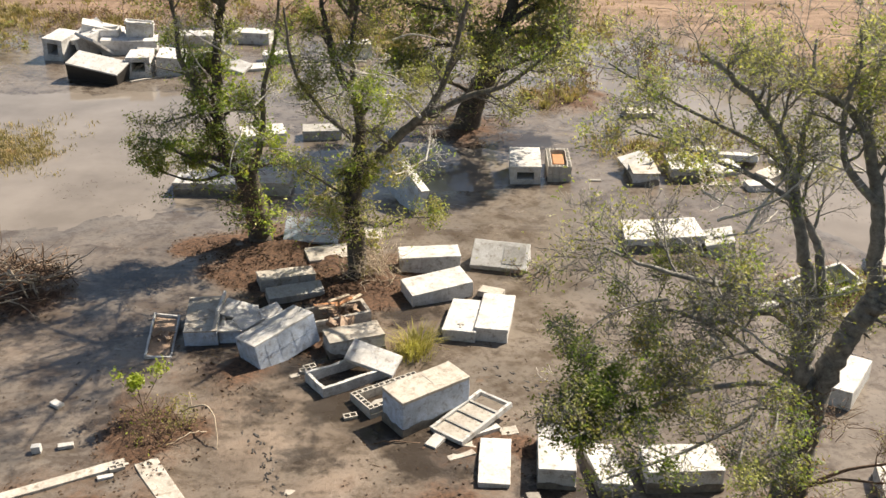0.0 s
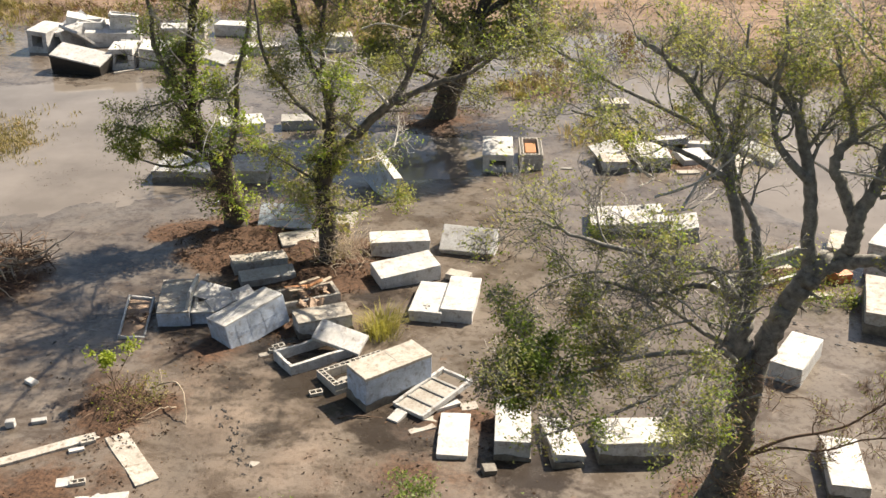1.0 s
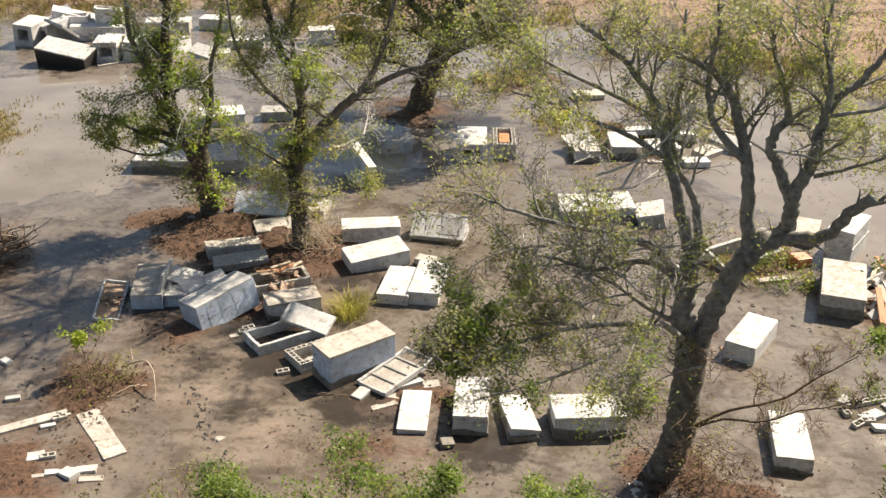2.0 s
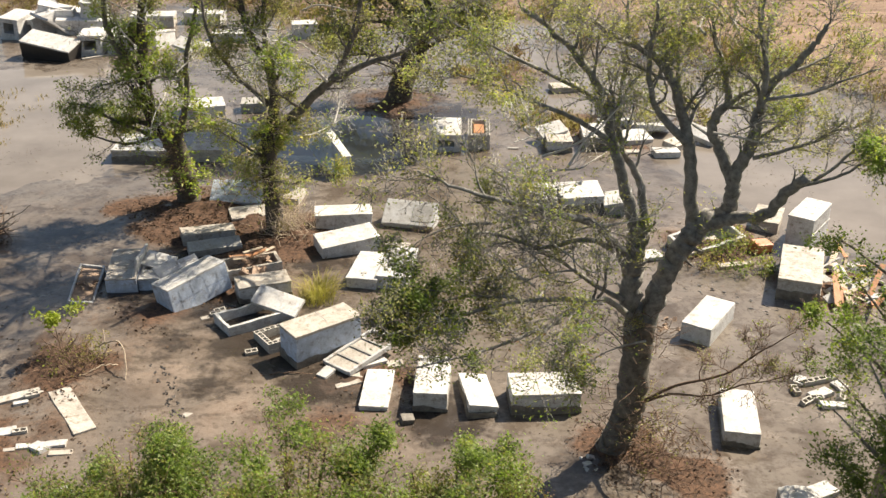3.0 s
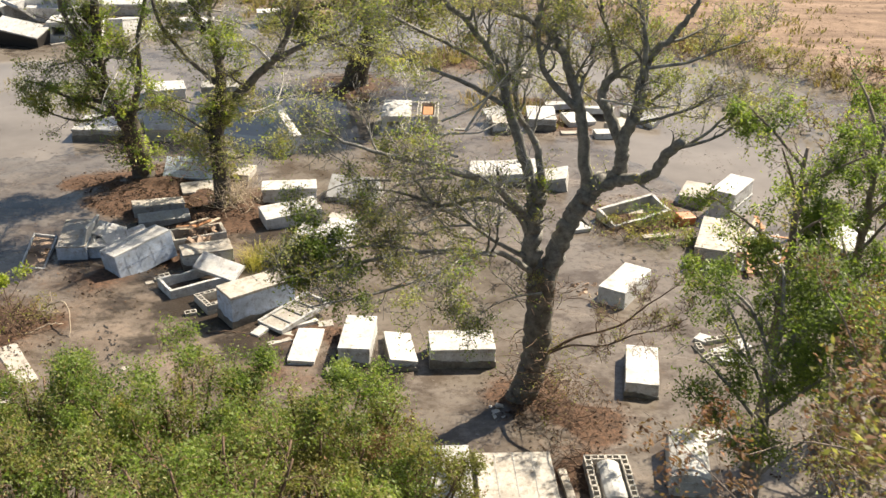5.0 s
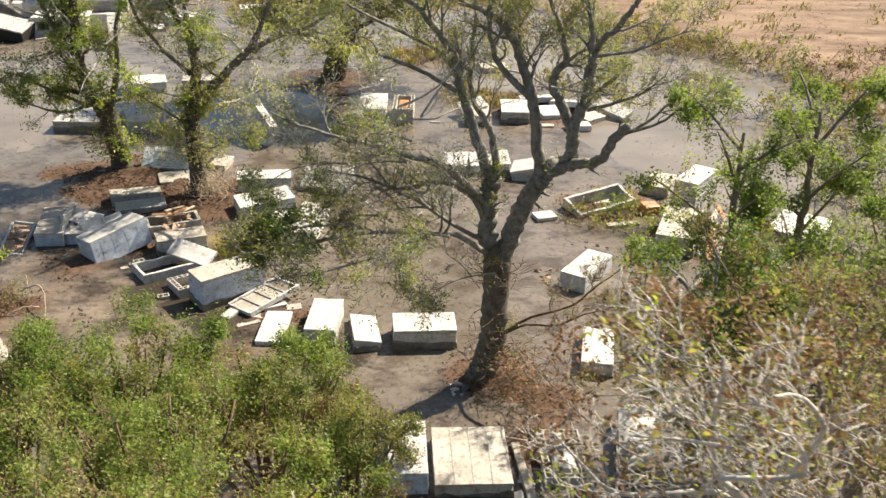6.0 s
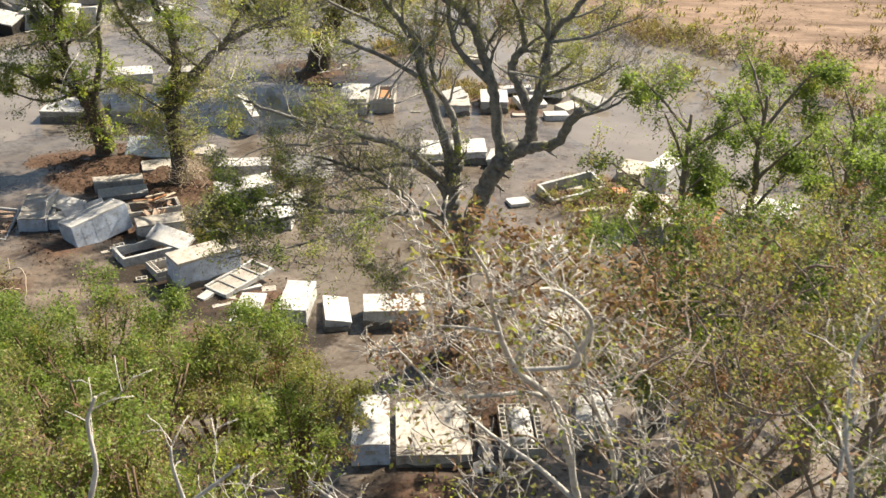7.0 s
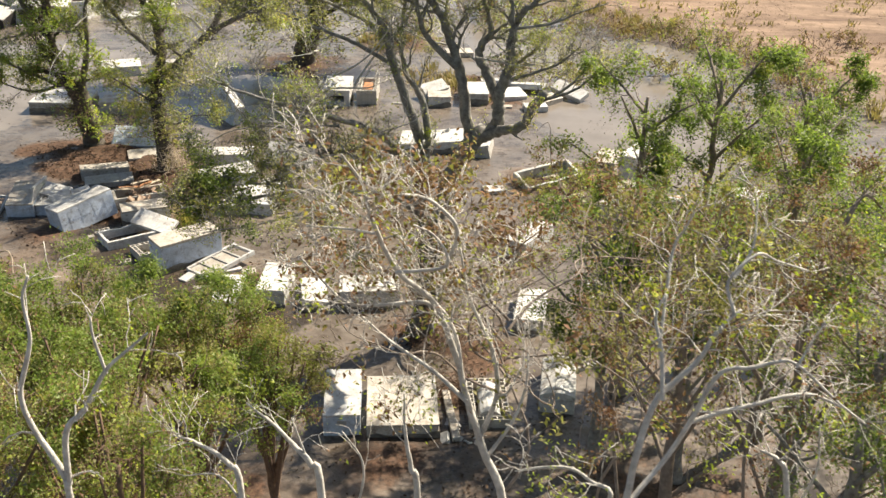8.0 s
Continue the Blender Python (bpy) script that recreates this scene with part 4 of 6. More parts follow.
def pale_twigs(x, y, z, n, r, seed):
    """Guide lines for bare bleached boughs that stick out of a crown."""
    rnd = random.Random(seed)
    out = []
    for k in range(n):
        a, q = rnd.uniform(0, 6.283), Vector((x + rnd.gauss(0, 0.5), y + rnd.gauss(0, 0.5), z + rnd.uniform(-2.2, 2.2)))
        w = Vector((math.cos(a), math.sin(a), rnd.uniform(-0.2, 0.7))).normalized()
        line = [tuple(q)]
        for j in range(4):
            w = (w + Vector((rnd.gauss(0, 0.22), rnd.gauss(0, 0.22), rnd.gauss(0, 0.2)))).normalized()
            q = q + w * r / 4
            line.append(tuple(q))
        out.append((line, 0.034, 0.01, 1.0, 5, DEADWOOD, 0.3))
    return out


def shade_crown(x, y, z, n, r, rise, seed):
    """Limbs of an added high crown, mostly out of view, spreading from one point to shade the ground."""
    rnd = random.Random(seed)
    out = []
    for k in range(n):
        a = 6.283 * k / n + rnd.uniform(-0.4, 0.4)
        d = r * rnd.uniform(0.5, 1.0)
        h = rise * rnd.uniform(0.6, 1.1)
        out.append((((x, y, z), (x + 0.45 * d * math.cos(a), y + 0.45 * d * math.sin(a), z + 0.55 * h), (x + d * math.cos(a), y + d * math.sin(a), z + h)), 0.10, 0.03, 2.1, 7))
    return out


# the large half-bare tree by the wide vault
OAK_STEMS = [
    (((6.45, 22.2, -0.3), (6.65, 22.1, 0.5), (6.82, 22.05, 1.4), (6.9, 22.0, 3.2), (6.86, 22.0, 4.0)), 0.39, 0.37, 0.8, 5, MIDBARK),
    (((6.83, 22.0, 3.5), (6.6, 22.0, 4.8), (6.6, 22.0, 5.9), (6.68, 22.0, 6.5)), 0.26, 0.235, 0.9, 5),
    (((6.65, 22.0, 6.3), (6.37, 21.86, 7.2), (6.05, 21.7, 8.1), (5.79, 21.6, 8.95), (5.41, 21.5, 10.15), (4.76, 21.5, 11.0), (4.1, 21.5, 11.6), (3.6, 21.5, 11.9)), 0.17, 0.045, 1.7, 9)] + [
    (((6.78, 22.0, 6.3), (6.68, 22.1, 7.3), (6.45, 22.2, 7.95), (6.05, 22.3, 8.6), (5.95, 22.4, 9.4), (6.06, 22.5, 10.6), (6.0, 22.6, 12.0)), 0.12, 0.03, 1.7, 8),
    (((6.93, 22.0, 3.6), (7.31, 22.1, 5.05), (7.66, 22.15, 5.9), (8.03, 22.2, 6.5), (8.26, 22.3, 6.8)), 0.275, 0.24, 0.8, 4),
    (((7.98, 22.3, 6.4), (7.77, 22.2, 7.7), (7.6, 22.1, 8.7), (7.26, 22.0, 9.7), (6.99, 21.9, 10.4), (6.47, 21.8, 10.9), (5.7, 21.7, 11.3), (5.1, 21.6, 11.7)), 0.18, 0.045, 1.8, 9),
]
OAK_TOPS = [
    (((7.54, 21.9, 8.8), (6.89, 21.8, 9.45), (6.59, 21.6, 9.95), (6.42, 21.5, 10.8), (6.5, 21.3, 11.8), (6.36, 21.2, 12.6)), 0.10, 0.028, 1.6, 8),
    (((8.2, 22.3, 6.6), (8.73, 22.2, 7.1), (8.73, 22.1, 7.9), (9.0, 22.0, 8.8), (9.06, 21.9, 9.7), (9.25, 21.8, 10.3), (9.82, 21.7, 11.0), (10.15, 21.6, 11.7)), 0.205, 0.05, 1.7, 9),
    (((9.03, 21.7, 9.7), (9.0, 21.6, 10.7), (8.76, 21.6, 11.6), (8.74, 21.5, 12.6)), 0.085, 0.025, 1.7, 8)] + [
    (((8.74, 22.2, 7.8), (8.37, 22.3, 8.55), (8.13, 22.4, 9.15), (8.44, 22.5, 9.6), (8.33, 22.6, 10.3), (8.1, 22.7, 10.9), (7.8, 22.8, 11.8)), 0.16, 0.03, 1.7, 8),
    (((8.4, 22.4, 9.55), (8.81, 22.4, 9.9), (9.3, 22.4, 10.05)), 0.06, 0.03, 1.2, 5),
]
OAK_BOUGHS = [
    (((8.27, 22.3, 6.65), (8.85, 21.9, 7.0), (9.41, 21.45, 7.3), (9.74, 21.0, 8.1), (9.97, 20.6, 8.55)), 0.18, 0.10, 0.9, 3),
    (((9.73, 20.9, 8.1), (10.45, 21.0, 8.5), (11.05, 21.2, 9.0), (11.7, 21.4, 9.4)), 0.055, 0.016, 1.3, 7),
    (((9.82, 20.9, 8.2), (10.73, 20.7, 8.6), (11.28, 20.6, 9.1), (11.8, 20.4, 9.3)), 0.048, 0.014, 1.2, 6),
    (((9.05, 21.9, 8.5), (9.74, 21.8, 8.75), (10.37, 21.6, 9.1), (10.9, 21.5, 9.6)), 0.06, 0.016, 1.3, 7),
    (((9.1, 21.6, 10.0), (10.1, 21.7, 10.15), (10.83, 21.8, 10.45), (11.6, 21.9, 10.7)), 0.05, 0.015, 1.4, 7)] + [
    (((5.64, 21.4, 9.05), (4.76, 21.05, 9.65), (3.85, 20.7, 10.1), (3.0, 20.35, 10.55), (2.3, 20.0, 10.85)), 0.065, 0.018, 1.5, 8),
    (((6.52, 22.0, 5.7), (5.82, 21.0, 6.8), (5.33, 19.95, 7.6), (4.66, 18.9, 8.2), (4.0, 18.3, 8.65), (3.46, 18.05, 8.8), (2.44, 17.8, 9.2), (1.67, 17.6, 9.6)), 0.12, 0.022, 1.6, 10),
    (((6.49, 22.0, 5.3), (6.03, 21.5, 6.2), (5.3, 21.0, 6.7), (4.23, 20.5, 6.7), (3.3, 20.0, 7.2), (2.6, 19.5, 7.5)), 0.09, 0.02, 1.5, 9)] + [
    (((6.68, 22.0, 4.5), (5.68, 21.5, 5.25), (4.87, 21.0, 6.05), (4.1, 20.5, 6.7), (3.56, 20.0, 7.6)), 0.075, 0.018, 1.4, 8),
]
OAK_LOW = [
    (((6.6, 21.8, 4.3), (5.6, 19.8, 5.8), (4.6, 17.8, 6.4), (3.9, 15.8, 6.7)), 0.085, 0.022, 1.5, 8),
    (((5.6, 19.8, 5.8), (3.8, 18.6, 6.3), (2.3, 17.2, 6.6), (1.2, 16.1, 6.8)), 0.062, 0.024, 1.2, 7),
    (((4.6, 17.8, 6.3), (3.2, 16.6, 6.3), (1.8, 15.6, 6.4)), 0.04, 0.016, 1.0, 7),
    (((6.0, 22.4, 9.3), (4.8, 22.4, 10.0), (3.2, 22.2, 10.8), (1.9, 21.9, 11.6)), 0.07, 0.02, 1.8, 8),
    (((7.1, 21.9, 1.7), (7.9, 21.6, 2.45), (8.95, 21.25, 3.05), (9.6, 20.9, 3.9), (10.3, 20.6, 4.7)), 0.05, 0.012, 1.0, 9, TWIG, 0.12)] + [
    (((7.15, 21.9, 1.7), (7.76, 21.5, 2.25), (8.55, 21.1, 2.5), (9.3, 20.8, 3.05), (9.8, 20.4, 3.45), (10.5, 20.0, 4.05)), 0.04, 0.010, 0.9, 9, TWIG, 0.12),
]
tree("oak_tree", "large half-bare grey oak with sparse olive leaves", OAK_STEMS + OAK_TOPS + OAK_BOUGHS + OAK_LOW + pale_twigs(4.4, 20.8, 7.6, 12, 2.7, 12) + pale_twigs(7.8, 21.8, 10.0, 8, 2.4, 13), above=(9.4, PALE, 0.7, 0.075), per=2.2, corners=3, size=0.07, jitter=0.09, leaf=PALE, crown=[(LIME, 0.4, 0.07), (OLIVE, 1.2, 0.07), (BRIGHT, 0.9, 0.07)], sprouts=24, seed=11, up=0.35, wobble=0.05, thin=0.6)
tree("leaf_spray", "dense dark green spray of leaves on a drooping bough", [
    (((3.6, 18.6, 6.4), (2.7, 17.8, 6.8), (1.9, 17.2, 6.9), (1.1, 16.8, 6.7)), 0.03, 0.015, 0.9, 9),
    (((2.7, 17.8, 6.8), (2.2, 17.4, 7.1), (1.4, 17.4, 7.15)), 0.02, 0.01, 0.8, 7),
    (((2.2, 17.4, 6.8), (2.1, 16.7, 6.6), (2.4, 16.2, 6.4)), 0.02, 0.01, 0.8, 7),
], BARK, [(BRIGHT, 3.4, 0.078), (OLIVE, 0.5, 0.075)], 3, 5, 0.9, 0.1, 3.6, 0.078, 0.10, GREEN, 0.3, 6, 0.2, 12, 0.03, category="tree branch")
tree("leaf_spray", "olive and browning spray of leaves on a drooping bough", [
    (((5.6, 19.4, 5.9), (5.0, 18.0, 6.6), (4.7, 16.8, 6.9), (4.4, 16.0, 6.8)), 0.03, 0.012, 1.0, 7),
    (((5.0, 18.0, 6.6), (4.4, 17.4, 6.9), (3.9, 17.2, 6.8)), 0.02, 0.01, 0.8, 5),
], BARK, [(RUSTY, 0.9, 0.075), (BRIGHT, 1.4, 0.078)], 3, 5, 0.9, 0.1, 3.0, 0.075, 0.10, OLIVE, 0.3, 6, 0.2, 14, 0.03, category="tree branch")

for spray_seed, (sx, sy, sz), leaf_kind in ((15, (3.6, 19.0, 7.9), OLIVE), (16, (2.2, 18.5, 8.0), BRIGHT), (17, (4.1, 19.0, 6.7), OLIVE), (18, (5.9, 19.6, 4.6), BRIGHT)):
    tree("leaf_spray", "loose olive spray of leaves on an oak bough", [
        (((sx + 0.9, sy + 0.8, sz - 0.2), (sx + 0.3, sy + 0.2, sz), (sx - 0.3, sy - 0.3, sz), (sx - 0.9, sy - 0.7, sz - 0.3)), 0.025, 0.01, 0.9, 8),
        (((sx + 0.3, sy + 0.2, sz), (sx, sy + 0.1, sz + 0.4), (sx - 0.4, sy + 0.3, sz + 0.6)), 0.015, 0.008, 0.8, 6),
    ], BARK, [(GREEN, 0.7, 0.075), (PALE, 0.7, 0.07)], 3, 5, 0.9, 0.1, 1.9, 0.075, 0.10, leaf_kind, 0.3, 6, 0.2, spray_seed, 0.03, category="tree branch", corners=3)

# two trees at the broken vaults
tree("oak_tree", "storm-torn tree wrapped in fresh green vines", [
    (((-9.45, 38.1, -0.3), (-9.5, 38.0, 0.1), (-9.64, 37.7, 1.6), (-9.8, 37.4, 3.1)), 0.52, 0.40, 0.9, 6, DARKBARK),
    (((-9.75, 37.3, 2.8), (-10.44, 37.2, 3.9), (-10.56, 37.2, 5.1), (-10.52, 37.2, 6.6), (-10.32, 37.2, 8.3), (-10.0, 37.2, 9.8), (-9.8, 37.0, 11.6)), 0.30, 0.08, 1.4, 13, DARKBARK),
    (((-10.48, 37.2, 5.0), (-11.19, 37.1, 6.15), (-11.67, 36.9, 7.5), (-11.66, 36.8, 8.8), (-12.0, 36.6, 11.0)), 0.15, 0.05, 1.5, 8),
    (((-9.66, 37.4, 2.7), (-9.2, 37.3, 4.0), (-8.95, 37.3, 5.2), (-8.82, 37.1, 6.4), (-8.28, 37.0, 8.2), (-7.9, 36.9, 10.4)), 0.16, 0.04, 1.5, 9)] + [
    (((-10.5, 37.3, 3.1), (-11.72, 36.7, 3.9), (-12.4, 36.1, 4.6), (-13.0, 35.5, 5.0)), 0.09, 0.02, 1.2, 7),
    (((-10.1, 37.3, 3.2), (-11.32, 36.8, 2.95), (-12.2, 36.3, 3.3), (-13.05, 35.8, 3.9)), 0.08, 0.018, 1.1, 7),
    (((-10.5, 37.2, 5.8), (-11.2, 36.6, 5.6), (-12.2, 36.0, 5.4)), 0.06, 0.02, 1.1, 6),
] + shade_crown(-10.0, 36.8, 9.4, 5, 3.8, 3.4, 5) + pale_twigs(-9.6, 36.4, 6.4, 10, 2.6, 6), per=0.7, above=(11.0, OLIVE, 0.7, 0.15), bark=MIDBARK, corners=3, size=0.115, jitter=0.12, leaf=PALE, crown=[(BRIGHT, 1.9, 0.115), (LIME, 0.6, 0.11), (OLIVE, 1.2, 0.115)], seed=21, up=0.2, first=0.08)
tree("oak_tree", "grey oak with vines and olive foliage and a leaning limb", [
    (((-5.25, 34.9, -0.3), (-5.32, 35.0, 0.2), (-5.41, 35.1, 2.6), (-5.35, 35.2, 4.1)), 0.38, 0.29, 0.9, 7, DARKBARK),
    (((-5.36, 35.2, 3.9), (-5.07, 35.2, 5.4), (-5.25, 35.2, 6.7), (-5.82, 35.2, 7.7), (-6.13, 35.2, 9.0), (-6.3, 35.2, 10.6)), 0.24, 0.06, 1.5, 10, DARKBARK),
    (((-5.26, 35.2, 6.5), (-5.3, 35.2, 7.8), (-5.24, 35.2, 9.0), (-4.89, 35.2, 10.6)), 0.13, 0.04, 1.5, 8),
    (((-5.3, 35.2, 3.9), (-4.14, 35.1, 5.1), (-3.25, 35.0, 6.0), (-2.66, 34.8, 6.6), (-2.05, 34.7, 8.0), (-1.7, 34.6, 9.3), (-1.3, 34.4, 11.0)), 0.20, 0.05, 1.7, 10, MIDBARK, 0.4)] + [
    (((-2.79, 34.6, 6.4), (-1.36, 34.5, 7.1), (-0.14, 34.3, 7.6), (1.04, 34.2, 8.6), (1.8, 34.0, 9.6)), 0.12, 0.03, 1.6, 9, MIDBARK, 0.5),
    (((-3.0, 34.6, 6.3), (-3.63, 34.4, 7.0), (-4.4, 34.2, 7.15)), 0.06, 0.025, 1.0, 6, DEADWOOD),
    (((-5.3, 35.2, 5.2), (-6.4, 35.0, 6.4), (-7.2, 34.8, 7.8), (-7.4, 34.8, 9.8)), 0.11, 0.035, 1.5, 8),
    (((-5.4, 35.0, 2.2), (-5.0, 34.2, 2.6), (-4.2, 33.5, 2.8), (-3.4, 33.1, 3.3), (-2.4, 33.0, 3.4)), 0.05, 0.018, 1.1, 7),
    (((-5.4, 35.1, 3.0), (-6.4, 34.7, 3.9), (-7.3, 34.4, 4.6)), 0.06, 0.02, 1.1, 6),
] + shade_crown(-5.4, 35.6, 9.4, 5, 4.4, 3.6, 7) + pale_twigs(-4.6, 34.8, 6.4, 13, 2.6, 9), bark=MIDBARK, above=(10.6, OLIVE, 0.5, 0.15), per=1.7, corners=3, size=0.10, jitter=0.12, leaf=PALE, crown=[(OLIVE, 1.7, 0.11), (LIME, 0.5, 0.11), (BRIGHT, 0.9, 0.11)], seed=31, up=0.2, first=0.1)
# the dark tree behind, hung with moss
# its added upper crown, out of view, is placed to shade the pool
tree("oak_tree", "dark tree at the back hung with grey moss", [
    (((-2.4, 52.6, -0.3), (-2.1, 52.3, 1.2), (-1.3, 51.8, 3.2), (-0.6, 51.4, 5.4)), 0.70, 0.42, 1.8, 8),
    (((-0.6, 51.4, 5.2), (0.0, 51.2, 7.4), (0.2, 51.2, 9.6), (0.0, 51.4, 12.0)), 0.32, 0.10, 2.6, 10),
    (((-1.0, 51.6, 4.2), (-2.8, 51.2, 6.0), (-4.4, 51.0, 8.0), (-5.4, 51.0, 10.4)), 0.24, 0.07, 2.6, 9),
    (((-0.5, 51.3, 5.6), (1.8, 50.8, 7.2), (3.8, 50.6, 8.6), (5.2, 50.6, 10.0)), 0.20, 0.05, 2.4, 9),
    (((-2.0, 52.2, 2.0), (-3.8, 52.4, 2.6), (-5.6, 52.4, 2.4)), 0.14, 0.04, 1.5, 6)] + [
    (((-1.5, 51.9, 2.8), (0.6, 51.2, 4.0), (2.4, 50.8, 4.6)), 0.14, 0.04, 1.8, 7),
    (((-3.0, 51.2, 6.2), (-5.6, 50.8, 6.8), (-8.0, 50.8, 7.6)), 0.12, 0.04, 2.2, 8),
    (((-0.8, 51.4, 5.0), (0.6, 50.2, 5.6), (2.2, 49.4, 5.2)), 0.12, 0.04, 2.2, 8),
    (((-1.2, 51.6, 3.8), (-3.0, 50.4, 4.8), (-4.6, 49.6, 4.8)), 0.12, 0.04, 2.2, 8),
] + shade_crown(1.6, 53.2, 9.6, 11, 6.0, 4.4, 10) + pale_twigs(-1.0, 50.6, 5.6, 6, 3.0, 11), bark=DARKBARK, above=(9.8, OLIVE, 6.0, 0.32), per=2.8, size=0.19, jitter=0.35, leaf=PALE, crown=[(MOSS, 1.0, 0.24), (LIME, 0.9, 0.18)], seed=41, up=0.1, first=0.15)

# leafy trees close below the camera
def leafy(x, y, h, r, seed, leaf, label, crown=(), per=5, size=0.085, n=5, bark=BARK, low=0.35, lean=(0.0, 0.0), limbs_n=9, dome=0.0, jitter=0.16, corners=4, lift=1.0, up=0.3):
    random.seed(seed * 7 + 1)
    per, crown = per * 1.7, [(c, q * 1.7, z) for c, q, z in crown]
    tx, ty = x + lean[0], y + lean[1]
    limbs = [(((x, y, -0.3), (x + lean[0] * 0.2, y + lean[1] * 0.2, h * 0.3), (x + lean[0] * 0.6, y + lean[1] * 0.6, h * 0.62), (tx, ty, h * 0.9)), 0.05 + 0.016 * h, 0.04, r * 0.5, 4)]
    for k in range(limbs_n):
        s = low + (0.85 - low) * k / max(1, limbs_n - 1)
        a = k * 2.4 + random.uniform(-0.4, 0.4)
        rr = r * random.uniform(0.65, 1.05) * (1.0 if s < 0.7 else 0.75)
        px, py = x + lean[0] * s, y + lean[1] * s
        rise = h * random.uniform(0.12, 0.26) * lift
        top_z = min(h * 1.0, h * s + rise * 1.3)
        if dome:
            rr = r * math.sqrt((k + 0.7) / limbs_n)
            s = 0.30 + 0.25 * random.random()
            top_z = h * (0.98 - dome * (rr / r) ** 2)
            rise = (top_z - h * s) * 0.8
        limbs.append((((px, py, h * s), (px + rr * 0.5 * math.cos(a), py + rr * 0.5 * math.sin(a), h * s + rise * 0.7), (px + rr * math.cos(a), py + rr * math.sin(a), top_z)), 0.055, 0.018, r * 0.42, n))
    return tree("leafy_tree", label, limbs, bark, crown, 3, n, r * 0.42, up, per, size, jitter, leaf, 0.25, 7, 0.2 if not dome else 0.45, seed, 0.05, category="tree", corners=corners)


FG = "dense olive-green tree crown with fine leaves"
leafy(-2.2, 11.2, 7.0, 2.3, 51, OLIVE, FG, [(BRIGHT, 5.92, 0.064), (GREEN, 5.37, 0.064)], 7.38, 0.064, limbs_n=15, dome=0.14, jitter=0.10, bark=TWIG, corners=3)
leafy(0.1, 11.3, 7.4, 2.2, 52, GREEN, FG, [(BRIGHT, 8.11, 0.064), (OLIVE, 3.69, 0.064)], 5.19, 0.064, limbs_n=15, dome=0.12, jitter=0.10, bark=TWIG, corners=3)
leafy(2.6, 11.4, 7.1, 2.0, 53, OLIVE, FG, [(BRIGHT, 5.92, 0.064), (GREEN, 4.68, 0.064)], 7.38, 0.064, limbs_n=14, dome=0.12, jitter=0.10, bark=TWIG, corners=3)
leafy(-1.0, 7.8, 7.9, 2.4, 54, OLIVE, FG, [(BRIGHT, 4.11, 0.070), (PALE, 1.25, 0.065), (GREEN, 1.86, 0.065), (RUSTY, 0.65, 0.064)], 3.15, 0.064, limbs_n=14, dome=0.12, jitter=0.10, bark=TWIG, corners=3)
leafy(1.9, 8.0, 8.1, 2.3, 55, OLIVE, FG, [(BRIGHT, 4.84, 0.070), (PALE, 1.12, 0.065), (RUSTY, 0.48, 0.064)], 3.63, 0.064, limbs_n=14, dome=0.12, jitter=0.10, bark=TWIG, corners=3)
leafy(4.2, 11.0, 6.5, 1.3, 56, OLIVE, FG, [(BRIGHT, 4.03, 0.058), (RUSTY, 2.88, 0.058), (LIME, 0.60, 0.058)], 6.67, 0.058, limbs_n=12, dome=0.12, jitter=0.10, bark=TWIG, corners=3)
leafy(0.8, 4.6, 9.1, 2.2, 57, OLIVE, FG, [(BRIGHT, 3.27, 0.070), (PALE, 1.25, 0.065), (RUSTY, 0.74, 0.064)], 2.42, 0.064, limbs_n=13, dome=0.12, jitter=0.10, bark=TWIG, corners=3)
leafy(-5.0, 10.0, 5.9, 2.2, 58, OLIVE, FG, [(BRIGHT, 4.23, 0.064)], 5.92, 0.064, limbs_n=13, dome=0.12, jitter=0.10, bark=TWIG, corners=3)
leafy(3.4, 5.2, 8.5, 1.8, 59, OLIVE, "thinning tree crown with yellow and brown leaves", [(LIME, 1.05, 0.059), (RUSTY, 1.20, 0.058), (BRIGHT, 2.17, 0.063), (PALE, 1.12, 0.059)], 2.17, 0.058, limbs_n=12, dome=0.12, jitter=0.10, bark=TWIG, corners=3)

RG = "bright green slender tree with loose leaf clumps"
leafy(11.5, 15.8, 7.0, 2.0, 61, GREEN, "dense green tree beside flood water", [(BRIGHT, 3.6, 0.09)], 3.4, 0.09, limbs_n=12, corners=3)
leafy(13.5, 15.2, 7.6, 1.9, 62, GREEN, "dense green tree beside flood water", [(BRIGHT, 3.6, 0.09)], 3.4, 0.09, limbs_n=12, corners=3)
for gx, gy, gh, gr, gs in ((12.5, 19.3, 9.9, 2.0, 63), (14.6, 20.6, 10.0, 2.2, 64), (17.1, 21.0, 9.6, 2.2, 66)):
    leafy(gx, gy, gh, gr, gs, BRIGHT, RG, [(GREEN, 2.2, 0.088), (LIME, 0.8, 0.085)], 4.6, 0.088, low=0.22, limbs_n=15, bark=GREYTWIG, jitter=0.10, lift=0.55, up=0.05)
leafy(16.0, 17.2, 9.4, 2.0, 65, BRIGHT, RG, [(GREEN, 2.4, 0.085), (LIME, 0.5, 0.08)], 5.0, 0.085, low=0.35, bark=GREYTWIG, jitter=0.11, lift=0.6, up=0.05)
leafy(15.4, 12.4, 8.2, 2.0, 67, GREEN, "broad green tree among bare branches", [(BRIGHT, 2.6, 0.10)], 2.6, 0.10, limbs_n=11, corners=3, lift=0.7)
leafy(18.0, 15.0, 8.8, 2.2, 68, BRIGHT, RG, [(GREEN, 2.4, 0.085), (LIME, 0.5, 0.08)], 5.0, 0.085, bark=GREYTWIG, jitter=0.11, lift=0.6, up=0.05)
